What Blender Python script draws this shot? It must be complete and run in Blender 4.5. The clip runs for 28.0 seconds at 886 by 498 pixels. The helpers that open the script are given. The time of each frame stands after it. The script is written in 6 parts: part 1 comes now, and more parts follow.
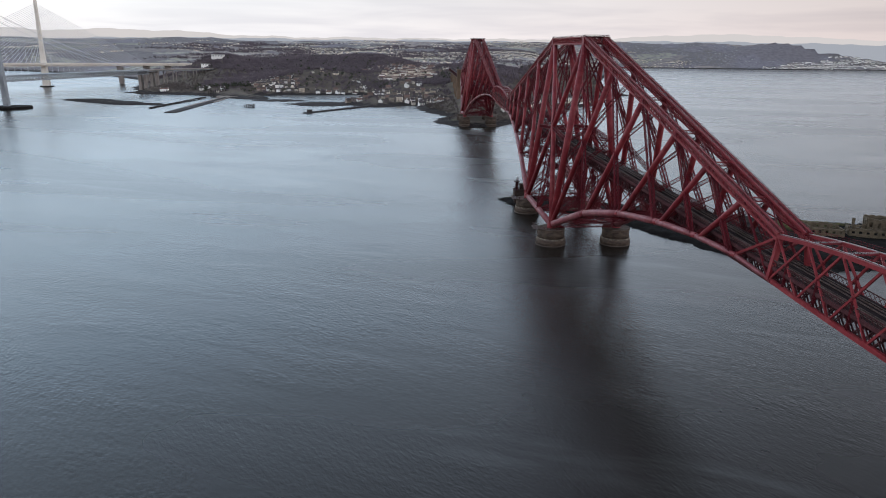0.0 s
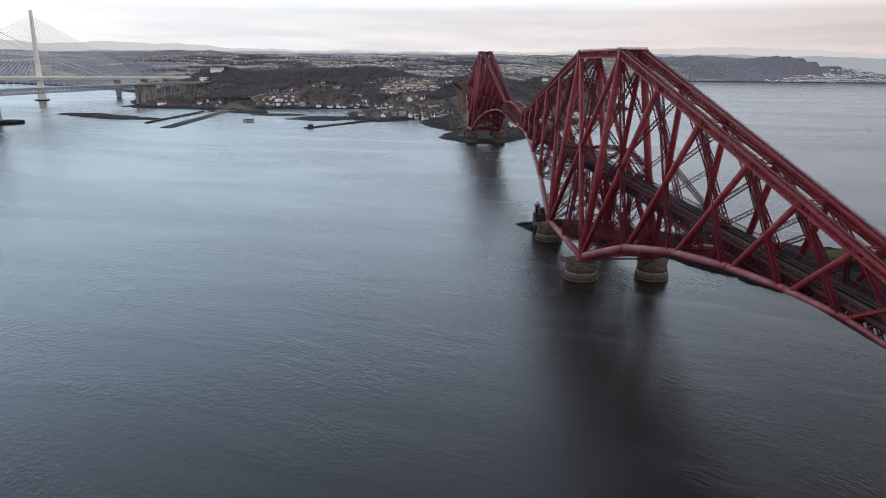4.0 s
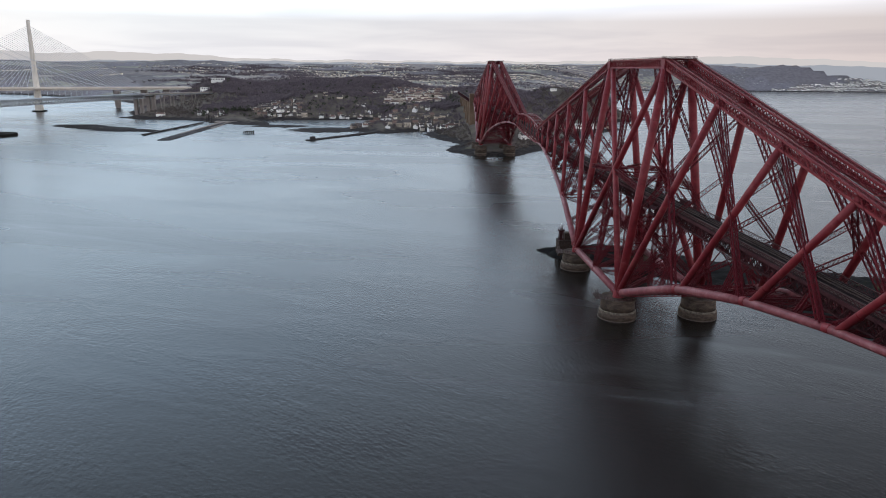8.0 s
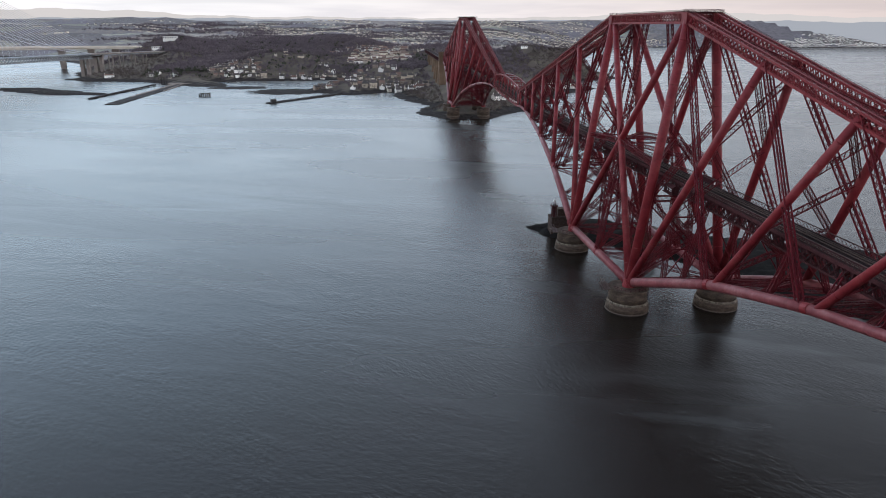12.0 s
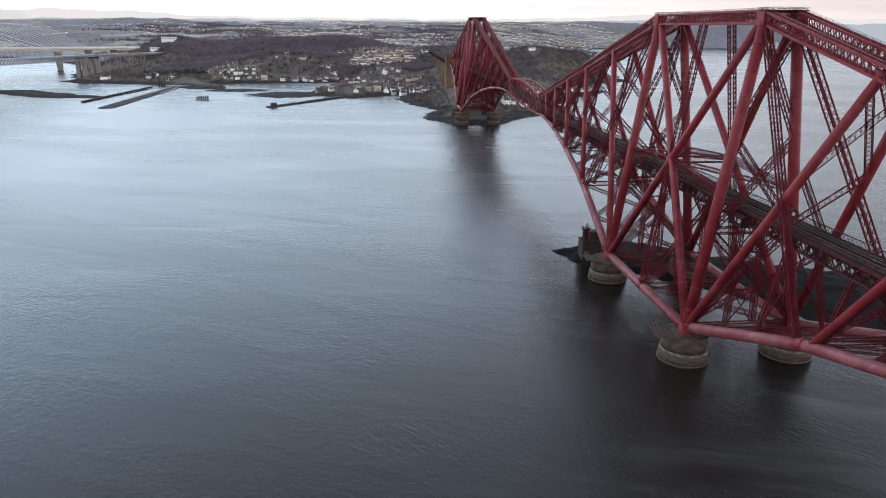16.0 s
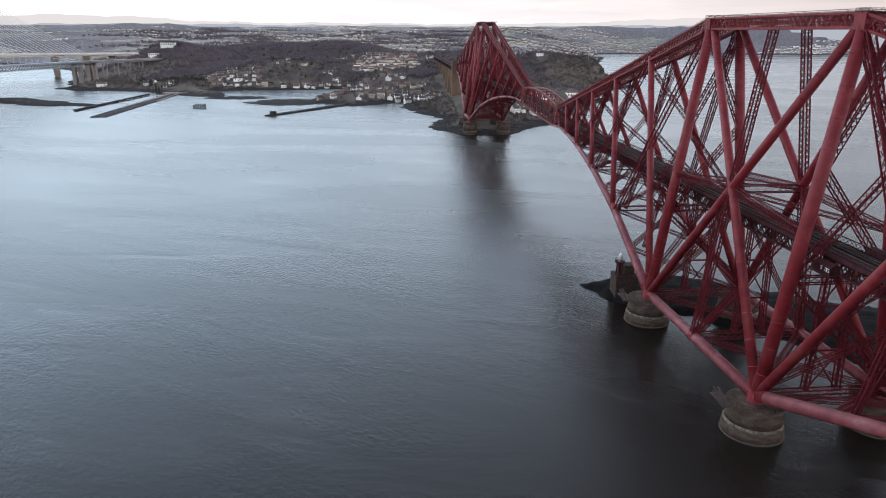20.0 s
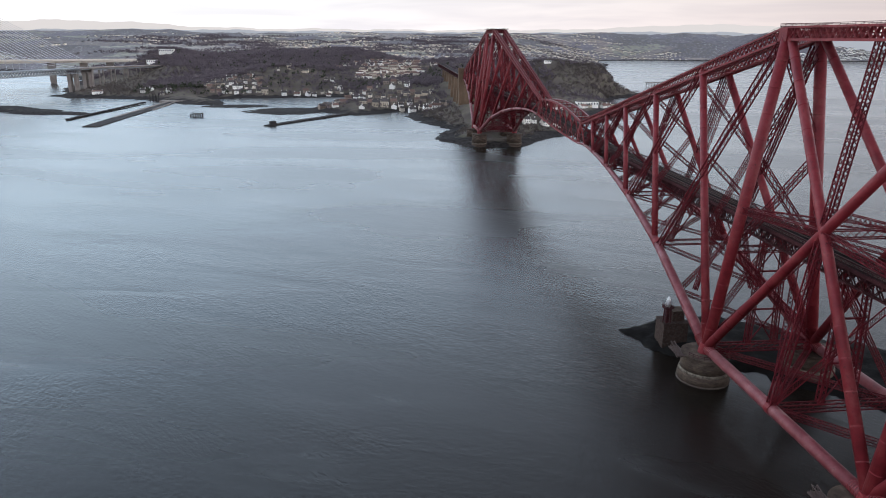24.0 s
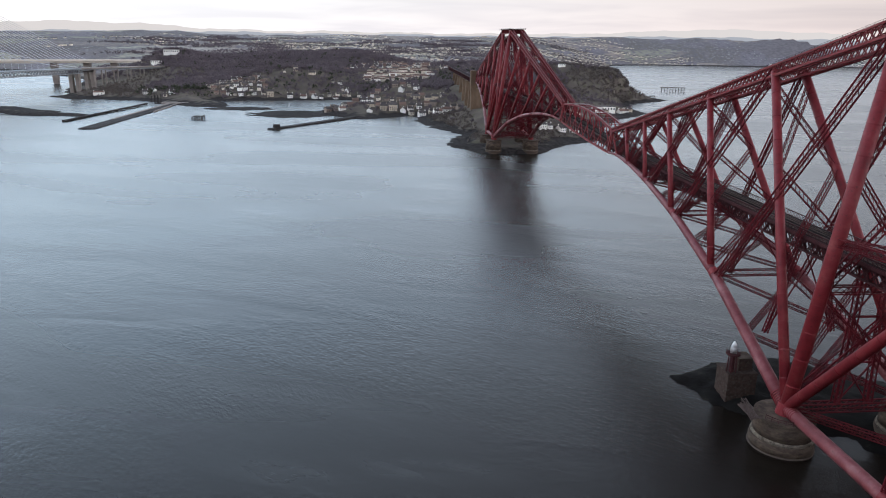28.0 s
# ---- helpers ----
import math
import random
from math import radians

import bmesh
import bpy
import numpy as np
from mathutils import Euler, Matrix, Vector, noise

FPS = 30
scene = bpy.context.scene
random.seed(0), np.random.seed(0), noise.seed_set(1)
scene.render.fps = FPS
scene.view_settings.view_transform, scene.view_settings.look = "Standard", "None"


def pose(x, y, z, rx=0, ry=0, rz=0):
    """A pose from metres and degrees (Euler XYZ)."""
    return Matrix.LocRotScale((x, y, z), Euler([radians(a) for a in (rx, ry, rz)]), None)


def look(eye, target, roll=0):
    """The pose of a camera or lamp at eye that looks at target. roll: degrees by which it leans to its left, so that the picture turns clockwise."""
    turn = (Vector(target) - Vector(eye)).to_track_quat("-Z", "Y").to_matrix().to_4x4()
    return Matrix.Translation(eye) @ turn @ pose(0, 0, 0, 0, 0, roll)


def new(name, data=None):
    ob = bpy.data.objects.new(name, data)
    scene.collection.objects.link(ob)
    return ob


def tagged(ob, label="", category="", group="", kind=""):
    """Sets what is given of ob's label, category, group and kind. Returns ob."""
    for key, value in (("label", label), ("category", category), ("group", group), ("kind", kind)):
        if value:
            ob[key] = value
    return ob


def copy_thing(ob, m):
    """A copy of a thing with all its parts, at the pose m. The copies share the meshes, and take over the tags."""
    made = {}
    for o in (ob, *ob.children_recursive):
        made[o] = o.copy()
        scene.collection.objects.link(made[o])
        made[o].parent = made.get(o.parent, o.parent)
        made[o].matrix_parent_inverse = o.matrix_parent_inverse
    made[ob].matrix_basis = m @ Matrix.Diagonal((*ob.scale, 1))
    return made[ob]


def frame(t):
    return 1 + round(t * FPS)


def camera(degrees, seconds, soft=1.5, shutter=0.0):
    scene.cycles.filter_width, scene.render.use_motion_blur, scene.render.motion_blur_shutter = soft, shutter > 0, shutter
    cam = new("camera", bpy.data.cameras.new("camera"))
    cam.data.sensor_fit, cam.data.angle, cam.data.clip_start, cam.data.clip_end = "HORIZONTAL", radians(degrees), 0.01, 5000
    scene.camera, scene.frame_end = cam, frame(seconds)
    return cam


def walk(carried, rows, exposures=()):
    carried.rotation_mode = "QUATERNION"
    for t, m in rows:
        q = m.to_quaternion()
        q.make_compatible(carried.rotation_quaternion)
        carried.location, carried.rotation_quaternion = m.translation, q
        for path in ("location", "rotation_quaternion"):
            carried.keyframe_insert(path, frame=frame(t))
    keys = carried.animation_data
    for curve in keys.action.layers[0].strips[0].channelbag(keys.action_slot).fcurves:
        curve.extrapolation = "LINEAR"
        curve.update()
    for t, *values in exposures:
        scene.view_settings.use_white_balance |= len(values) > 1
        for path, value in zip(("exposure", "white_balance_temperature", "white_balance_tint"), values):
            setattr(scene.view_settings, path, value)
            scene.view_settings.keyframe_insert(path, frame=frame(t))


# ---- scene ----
cam = camera(64.7, 28.0, 1.0)
PATH = [
    (0, (-98.798, -414.419, 106.71), (-98.695, -412.501, 106.155), 0.5),
    (0.5, (-99.942, -409.256, 106.958), (-99.837, -407.337, 106.403), 0.5),
    (1, (-100.77, -404.416, 107.066), (-100.666, -402.497, 106.514), 0.4),
    (1.5, (-101.798, -399.248, 107.107), (-101.693, -397.327, 106.557), 0.5),
    (2, (-102.6, -394.178, 107.247), (-102.496, -392.256, 106.701), 0.4),
    (2.5, (-103.715, -389.379, 107.27), (-103.609, -387.456, 106.73), 0.5),
    (3, (-104.673, -384.521, 107.124), (-104.566, -382.597, 106.59), 0.6),
    (3.5, (-105.589, -379.335, 107.065), (-105.483, -377.409, 106.537), 0.5),
    (5.5, (-108.628, -358.11, 107.359), (-108.523, -356.179, 106.85), 0.5),
    (6, (-109.402, -352.549, 107.375), (-109.298, -350.617, 106.87), 0.5),
    (6.5, (-109.885, -347.028, 107.478), (-109.782, -345.094, 106.977), 0.4),
    (7, (-110.181, -341.517, 107.425), (-110.079, -339.583, 106.926), 0.4),
    (7.5, (-110.655, -335.96, 107.553), (-110.555, -334.026, 107.055), 0.3),
    (8, (-111.052, -330.485, 107.595), (-110.953, -328.55, 107.097), 0.4),
    (8.5, (-111.871, -324.639, 107.689), (-111.772, -322.705, 107.193), 0.3),
    (9, (-112.54, -319.023, 107.562), (-112.441, -317.089, 107.063), 0.4),
    (9.5, (-113.049, -313.682, 107.479), (-112.87, -311.755, 106.973), 0.3),
    (10, (-113.751, -308.643, 107.544), (-113.552, -306.72, 107.032), 0.2),
    (10.5, (-114.912, -303.716, 107.524), (-114.713, -301.794, 107.009), 0.4),
    (11, (-115.758, -298.678, 107.404), (-115.56, -296.757, 106.886), 0.4),
    (11.5, (-116.384, -293.365, 107.388), (-116.187, -291.444, 106.865), 0.3),
    (11.8, (-116.711, -290.168, 107.382), (-116.515, -288.248, 106.858), 0.2),
    (12, (-116.929, -288.036, 107.379), (-116.735, -286.14, 106.772), 0.2),
    (12.5, (-117.524, -282.949, 107.261), (-117.331, -281.054, 106.65), 0.1),
    (14.5, (-120.253, -262.446, 107.08), (-120.06, -260.552, 106.467), 0.2),
    (15, (-120.723, -256.935, 106.998), (-120.529, -255.04, 106.387), 0.3),
    (15.5, (-120.855, -251.106, 107.021), (-120.663, -249.21, 106.412), 0.3),
    (16, (-120.686, -245.44, 107.235), (-120.495, -243.544, 106.631), 0.3),
    (16.5, (-120.553, -239.962, 107.498), (-120.365, -238.063, 106.898), 0.1),
    (17, (-120.723, -234.349, 107.52), (-120.535, -232.45, 106.921), 0.2),
    (17.5, (-120.54, -228.904, 107.801), (-120.354, -227.005, 107.203), 0.1),
    (18, (-120.598, -223.618, 107.913), (-120.412, -221.718, 107.317), 0.0),
    (18.5, (-120.766, -218.344, 107.906), (-120.58, -216.444, 107.31), 0.1),
    (19, (-120.86, -213.348, 107.664), (-120.675, -211.447, 107.07), 0.1),
    (19.5, (-121.008, -208.249, 107.551), (-120.824, -206.348, 106.958), 0.2),
    (20, (-121.012, -203.018, 107.466), (-120.829, -201.116, 106.874), 0.2),
    (20.5, (-121.341, -197.802, 107.542), (-121.158, -195.899, 106.954), 0.2),
    (21, (-121.8, -192.943, 108.255), (-121.617, -191.04, 107.667), 0.2),
    (21.5, (-122.353, -187.987, 108.884), (-122.171, -186.084, 108.297), 0.1),
    (23.5, (-123.982, -167.192, 109.17), (-123.802, -165.287, 108.588), 0.2),
    (24, (-124.263, -161.836, 108.722), (-124.082, -159.929, 108.145), 0.3),
    (24.5, (-124.472, -156.204, 108.481), (-124.292, -154.297, 107.907), 0.4),
    (25, (-124.461, -151.065, 108.335), (-124.283, -149.158, 107.759), 0.3),
    (25.5, (-124.788, -145.729, 108.012), (-124.614, -143.821, 107.437), 0.3),
    (26, (-125.051, -140.704, 107.727), (-124.878, -138.796, 107.152), 0.3),
    (26.5, (-125.121, -135.593, 107.618), (-124.952, -133.684, 107.044), 0.3),
    (27, (-125.055, -130.782, 106.852), (-124.887, -128.873, 106.28), 0.4),
    (27.5, (-124.943, -125.446, 105.96), (-124.778, -123.536, 105.391), 0.5),
    (28, (-124.989, -120.52, 105.236), (-124.826, -118.609, 104.669), 0.7),
]
walk(cam, [(t, look(eye, target, roll)) for t, eye, target, roll in PATH],
     exposures=[(0, -0.08), (6, -0.1), (9, -0.18), (12, -0.02), (15, 0.31), (18, 0.28), (21, 0.18), (25, 0.11), (28, 0.08)])

# ---- sky, sun ----
world = bpy.data.worlds.new("sky")
scene.world = world
world.use_nodes = True
SUN_EL, SUN_AZ = radians(9.0), radians(-62.0)   # azimuth from +y, to the left


def build_sky():
    nt = world.node_tree
    n, l = nt.nodes, nt.links
    n.clear()
    out = n.new("ShaderNodeOutputWorld")
    bg = n.new("ShaderNodeBackground")
    sky = n.new("ShaderNodeTexSky")
    sky.sky_type = "NISHITA"
    sky.sun_disc = False
    sky.sun_elevation, sky.sun_rotation = SUN_EL, SUN_AZ
    sky.altitude, sky.air_density, sky.dust_density = 100, 1.0, 2.0
    tc = n.new("ShaderNodeTexCoord")
    sep = n.new("ShaderNodeSeparateXYZ")
    l.new(tc.outputs["Generated"], sep.inputs[0])
    # cloud deck: direction divided by height, so that clouds flatten towards the horizon
    zz = n.new("ShaderNodeMath"); zz.operation = "MAXIMUM"; zz.inputs[1].default_value = 0.0
    l.new(sep.outputs["Z"], zz.inputs[0])
    za = n.new("ShaderNodeMath"); za.operation = "ADD"; za.inputs[1].default_value = 0.06
    l.new(zz.outputs[0], za.inputs[0])
    dv = n.new("ShaderNodeVectorMath"); dv.operation = "DIVIDE"
    comb = n.new("ShaderNodeCombineXYZ")
    for k in range(3):
        l.new(za.outputs[0], comb.inputs[k])
    l.new(tc.outputs["Generated"], dv.inputs[0])
    l.new(comb.outputs[0], dv.inputs[1])
    noi = n.new("ShaderNodeTexNoise")
    noi.inputs["Scale"].default_value = 0.42
    noi.inputs["Detail"].default_value = 3
    noi.inputs["Roughness"].default_value = 0.55
    noi.inputs["Distortion"].default_value = 0.35
    l.new(dv.outputs[0], noi.inputs["Vector"])
    cr = n.new("ShaderNodeValToRGB")
    cr.color_ramp.elements[0].position, cr.color_ramp.elements[0].color = 0.34, (0.86, 0.853, 0.862, 1)
    cr.color_ramp.elements[1].position, cr.color_ramp.elements[1].color = 0.60, (1.0, 0.985, 0.965, 1)
    l.new(noi.outputs["Fac"], cr.inputs[0])
    # brighter towards the horizon, duller overhead
    hr = n.new("ShaderNodeValToRGB")
    e = hr.color_ramp.elements
    e[0].position, e[0].color = 0.0, (0.76, 0.742, 0.738, 1)
    e[1].position, e[1].color = 1.0, (0.47, 0.575, 0.72, 1)
    for p, c in ((0.062, (0.68, 0.685, 0.695, 1)), (0.10, (1.22, 1.38, 1.49, 1)), (0.17, (1.34, 1.62, 1.82, 1)), (0.32, (1.16, 1.49, 1.80, 1)), (0.52, (0.70, 0.86, 1.05, 1))):
        m = e.new(p); m.color = c
    l.new(zz.outputs[0], hr.inputs[0])
    mul = n.new("ShaderNodeMix"); mul.data_type = "RGBA"; mul.blend_type = "MULTIPLY"
    mul.inputs[0].default_value = 1.0
    l.new(cr.outputs[0], mul.inputs[6]); l.new(hr.outputs[0], mul.inputs[7])
    # the glow of the low sun behind the cloud
    dot = n.new("ShaderNodeVectorMath"); dot.operation = "DOT_PRODUCT"
    dot.inputs[1].default_value = (math.sin(SUN_AZ), math.cos(SUN_AZ), 0.1)
    l.new(tc.outputs["Generated"], dot.inputs[0])
    half = n.new("ShaderNodeMath"); half.operation = "MULTIPLY_ADD"
    half.inputs[1].default_value, half.inputs[2].default_value = 0.5, 0.5
    l.new(dot.outputs["Value"], half.inputs[0])
    glow = n.new("ShaderNodeValToRGB")
    ge = glow.color_ramp.elements
    # raised opposite the sun, behind the camera, to brighten walls that face it
    ge[0].position, ge[0].color = 0.0, (2.4, 2.4, 2.4, 1)
    ge[1].position, ge[1].color = 1.0, (1.50, 1.50, 1.50, 1)
    for p, c in ((0.20, 2.0), (0.32, 1.5), (0.42, 0.93), (0.62, 1.18)):
        m = ge.new(p); m.color = (c, c, c, 1)
    l.new(half.outputs[0], glow.inputs[0])
    gm = n.new("ShaderNodeVectorMath"); gm.operation = "SCALE"
    warm = n.new("ShaderNodeMapRange")
    warm.inputs[1].default_value, warm.inputs[2].default_value = -0.2, 0.75
    l.new(dot.outputs["Value"], warm.inputs[0])
    tint = n.new("ShaderNodeMix"); tint.data_type = "RGBA"
    tint.inputs[6].default_value, tint.inputs[7].default_value = (1.11, 0.982, 0.98, 1), (0.945, 0.994, 1.07, 1)
    l.new(warm.outputs[0], tint.inputs[0])
    tm = n.new("ShaderNodeMix"); tm.data_type = "RGBA"; tm.blend_type = "MULTIPLY"; tm.inputs[0].default_value = 1.0
    l.new(mul.outputs[2], tm.inputs[6]); l.new(tint.outputs[2], tm.inputs[7])
    # sky dimmed above the view to the east, added to darken the reflecting water
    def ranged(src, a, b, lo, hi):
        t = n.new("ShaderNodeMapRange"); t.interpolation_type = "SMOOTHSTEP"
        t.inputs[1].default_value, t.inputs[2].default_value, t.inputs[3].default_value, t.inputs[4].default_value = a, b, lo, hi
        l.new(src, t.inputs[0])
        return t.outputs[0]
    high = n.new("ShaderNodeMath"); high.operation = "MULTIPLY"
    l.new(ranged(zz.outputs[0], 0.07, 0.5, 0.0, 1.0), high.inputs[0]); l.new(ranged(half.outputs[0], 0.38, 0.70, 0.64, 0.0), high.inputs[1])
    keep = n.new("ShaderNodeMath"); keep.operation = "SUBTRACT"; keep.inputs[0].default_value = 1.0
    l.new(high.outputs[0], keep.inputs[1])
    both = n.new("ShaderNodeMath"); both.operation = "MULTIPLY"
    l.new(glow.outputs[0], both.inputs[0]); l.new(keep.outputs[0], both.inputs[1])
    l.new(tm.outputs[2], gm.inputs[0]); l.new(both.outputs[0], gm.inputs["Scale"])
    # a little clear sky between
    sk = n.new("ShaderNodeVectorMath"); sk.operation = "SCALE"; sk.inputs["Scale"].default_value = 0.12
    l.new(sky.outputs[0], sk.inputs[0])
    mix = n.new("ShaderNodeMix"); mix.data_type = "RGBA"; mix.inputs[0].default_value = 0.12
    l.new(gm.outputs[0], mix.inputs[6]); l.new(sk.outputs[0], mix.inputs[7])
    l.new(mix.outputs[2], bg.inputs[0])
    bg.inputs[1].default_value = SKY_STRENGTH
    l.new(bg.outputs[0], out.inputs[0])


SKY_STRENGTH = 1.15
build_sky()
sun_data = bpy.data.lights.new("sun", "SUN")
sun_data.energy, sun_data.angle, sun_data.color = 0.35, radians(14), (1.0, 0.86, 0.74)
sun = new("sun", sun_data)
sun.matrix_world = look((0, 0, 400), (-math.sin(SUN_AZ) * 400, -math.cos(SUN_AZ) * 400, 400 - 400 * math.tan(radians(24))))


# ---- materials ----
def material(name, stops, scale=0.3, detail=5, rough=0.7, metal=0.0, bump=0.2, bump_scale=3.0, island=0.0, spec=0.25, stretch=(1, 1, 1), second=None):
    m = bpy.data.materials.new(name)
    m.use_nodes = True
    nt = m.node_tree
    n, l = nt.nodes, nt.links
    p = n["Principled BSDF"]
    tc = n.new("ShaderNodeTexCoord")
    mp = n.new("ShaderNodeMapping")
    mp.inputs["Scale"].default_value = stretch
    l.new(tc.outputs["Object"], mp.inputs[0])
    a = n.new("ShaderNodeTexNoise")
    a.inputs["Scale"].default_value, a.inputs["Detail"].default_value = scale, detail
    a.inputs["Roughness"].default_value = 0.62
    l.new(mp.outputs[0], a.inputs["Vector"])
    r = n.new("ShaderNodeValToRGB")
    e = r.color_ramp.elements
    e[0].position, e[0].color = stops[0][0], (*stops[0][1], 1)
    e[1].position, e[1].color = stops[-1][0], (*stops[-1][1], 1)
    for pos, col in stops[1:-1]:
        k = e.new(pos); k.color = (*col, 1)
    l.new(a.outputs["Fac"], r.inputs[0])
    col = r.outputs[0]
    if second:   # finer stains: scale, colour, low, high
        b = n.new("ShaderNodeTexNoise")
        b.inputs["Scale"].default_value, b.inputs["Detail"].default_value = second[0], 6
        l.new(mp.outputs[0], b.inputs["Vector"])
        mr = n.new("ShaderNodeMapRange")
        mr.inputs[1].default_value, mr.inputs[2].default_value = second[2], second[3]
        l.new(b.outputs["Fac"], mr.inputs[0])
        mx = n.new("ShaderNodeMix"); mx.data_type = "RGBA"
        mx.inputs[7].default_value = (*second[1], 1)
        l.new(mr.outputs[0], mx.inputs[0]); l.new(col, mx.inputs[6])
        col = mx.outputs[2]
    if island:
        g = n.new("ShaderNodeNewGeometry")
        oi = n.new("ShaderNodeObjectInfo")
        s = n.new("ShaderNodeMath"); s.operation = "ADD"
        l.new(g.outputs["Random Per Island"], s.inputs[0]); l.new(oi.outputs["Random"], s.inputs[1])
        fr = n.new("ShaderNodeMath"); fr.operation = "FRACT"
        l.new(s.outputs[0], fr.inputs[0])
        mr = n.new("ShaderNodeMapRange")
        mr.inputs[3].default_value, mr.inputs[4].default_value = 1 - island, 1 + island
        l.new(fr.outputs[0], mr.inputs[0])
        sc = n.new("ShaderNodeVectorMath"); sc.operation = "SCALE"
        l.new(col, sc.inputs[0]); l.new(mr.outputs[0], sc.inputs["Scale"])
        col = sc.outputs[0]
    l.new(col, p.inputs["Base Color"])
    p.inputs["Roughness"].default_value, p.inputs["Metallic"].default_value = rough, metal
    p.inputs["Specular IOR Level"].default_value = spec
    if bump:
        b = n.new("ShaderNodeTexNoise")
        b.inputs["Scale"].default_value, b.inputs["Detail"].default_value = bump_scale, 6
        l.new(mp.outputs[0], b.inputs["Vector"])
        bp = n.new("ShaderNodeBump")
        bp.inputs["Strength"].default_value, bp.inputs["Distance"].default_value = bump, 0.3
        l.new(b.outputs["Fac"], bp.inputs["Height"])
        l.new(bp.outputs[0], p.inputs["Normal"])
    return m


RED = material("red_oxide_paint", [(0.3, (0.122, 0.010, 0.014)), (0.52, (0.180, 0.017, 0.022)), (0.74, (0.222, 0.044, 0.044))], 0.22, 8, 0.52, bump=0.12, bump_scale=1.5,
               second=(1.7, (0.085, 0.016, 0.016), 0.56, 0.80))
FADED = material("faded_chord_paint", [(0.3, (0.120, 0.022, 0.027)), (0.52, (0.180, 0.045, 0.050)), (0.74, (0.25, 0.105, 0.105))], 0.25, 8, 0.5, bump=0.12, bump_scale=1.5,
                 second=(1.3, (0.095, 0.030, 0.028), 0.56, 0.80))
# darker copy of the red paint with the backlit lattices' shade in its colour
LACED = material("shaded_lattice_paint", [(0.3, (0.060, 0.005, 0.009)), (0.55, (0.104, 0.008, 0.013)), (0.75, (0.155, 0.015, 0.020))], 0.25, 6, 0.6, bump=0.1, spec=0.12,
                 second=(1.2, (0.04, 0.012, 0.012), 0.55, 0.8))
DARK = material("dark_maroon_steel", [(0.3, (0.034, 0.010, 0.012)), (0.7, (0.072, 0.024, 0.026))], 0.5, 5, 0.75, spec=0.12, second=(2.5, (0.11, 0.05, 0.04), 0.6, 0.8))
TARRED = material("tarred_timber", [(0.3, (0.022, 0.019, 0.019)), (0.7, (0.060, 0.053, 0.050))], 0.5, 5, 0.85, spec=0.1)
RAIL = material("worn_rail", [(0.3, (0.055, 0.036, 0.033)), (0.7, (0.11, 0.078, 0.068))], 1.0, 4, 0.6, spec=0.15)
BOARD = material("timber_deck", [(0.3, (0.012, 0.008, 0.009)), (0.7, (0.032, 0.022, 0.022))], 1.2, 5, 0.95, spec=0.05, stretch=(1, 0.2, 1))
GRANITE = material("weathered_granite", [(0.3, (0.026, 0.016, 0.012)), (0.5, (0.062, 0.041, 0.030)), (0.72, (0.125, 0.088, 0.066))], 0.35, 7, 0.85, bump=0.5, bump_scale=1.2,
                   second=(0.9, (0.075, 0.06, 0.04), 0.52, 0.75), stretch=(1, 1, 2.5))
WEEDY = material("tide_stained_granite", [(0.3, (0.042, 0.029, 0.023)), (0.7, (0.095, 0.068, 0.054))], 0.5, 6, 0.75, bump=0.5, bump_scale=1.5, stretch=(1, 1, 3))
LIME = material("pale_lime_streaks", [(0.36, (0.050, 0.036, 0.027)), (0.70, (0.25, 0.205, 0.16))], 0.6, 8, 0.85, bump=0.4)
ROCK = material("dark_wet_rock", [(0.3, (0.008, 0.007, 0.007)), (0.6, (0.02, 0.018, 0.015)), (0.75, (0.04, 0.036, 0.029))], 0.2, 8, 0.85, bump=0.9, bump_scale=0.5, spec=0.06)
SHORE_STONE = material("dark_shore_stone", [(0.3, (0.030, 0.026, 0.026)), (0.6, (0.055, 0.049, 0.047)), (0.75, (0.095, 0.085, 0.078))], 0.15, 8, 0.85, bump=0.9, bump_scale=0.5, spec=0.08)
TAN = material("tan_granite", [(0.3, (0.105, 0.066, 0.042)), (0.5, (0.15, 0.096, 0.062)), (0.72, (0.20, 0.135, 0.092))], 0.12, 7, 0.9, bump=0.4, bump_scale=0.6,
               second=(0.3, (0.13, 0.10, 0.07), 0.52, 0.75), stretch=(1, 1, 0.5))
SCRUB = material("brown_scrub", [(0.3, (0.078, 0.062, 0.055)), (0.7, (0.130, 0.106, 0.090))], 0.06, 5, 0.95, bump=0.6, bump_scale=0.6, island=0.3)
PALE_STEEL = material("pale_galvanised_steel", [(0.3, (0.24, 0.22, 0.22)), (0.7, (0.40, 0.38, 0.37))], 0.6, 4, 0.55, bump=0.1)
BRICK = material("old_brickwork", [(0.3, (0.022, 0.012, 0.010)), (0.7, (0.058, 0.034, 0.026))], 0.6, 6, 0.9, bump=0.5, second=(1.4, (0.06, 0.05, 0.04), 0.5, 0.75))
RUIN = material("ruin_stone", [(0.3, (0.072, 0.053, 0.034)), (0.7, (0.15, 0.115, 0.076))], 0.3, 7, 0.9, bump=0.6, second=(0.8, (0.07, 0.055, 0.034), 0.5, 0.72))
CONCRETE = material("pale_concrete", [(0.3, (0.20, 0.165, 0.145)), (0.7, (0.31, 0.265, 0.235))], 0.05, 6, 0.8, bump=0.1)
TOWER_WHITE = material("pylon_concrete", [(0.3, (0.62, 0.55, 0.47)), (0.7, (0.76, 0.69, 0.60))], 0.04, 5, 0.75, bump=0.1)
GREYSTEEL = material("grey_steel", [(0.3, (0.20, 0.21, 0.22)), (0.7, (0.32, 0.33, 0.34))], 0.1, 5, 0.6, bump=0.1)
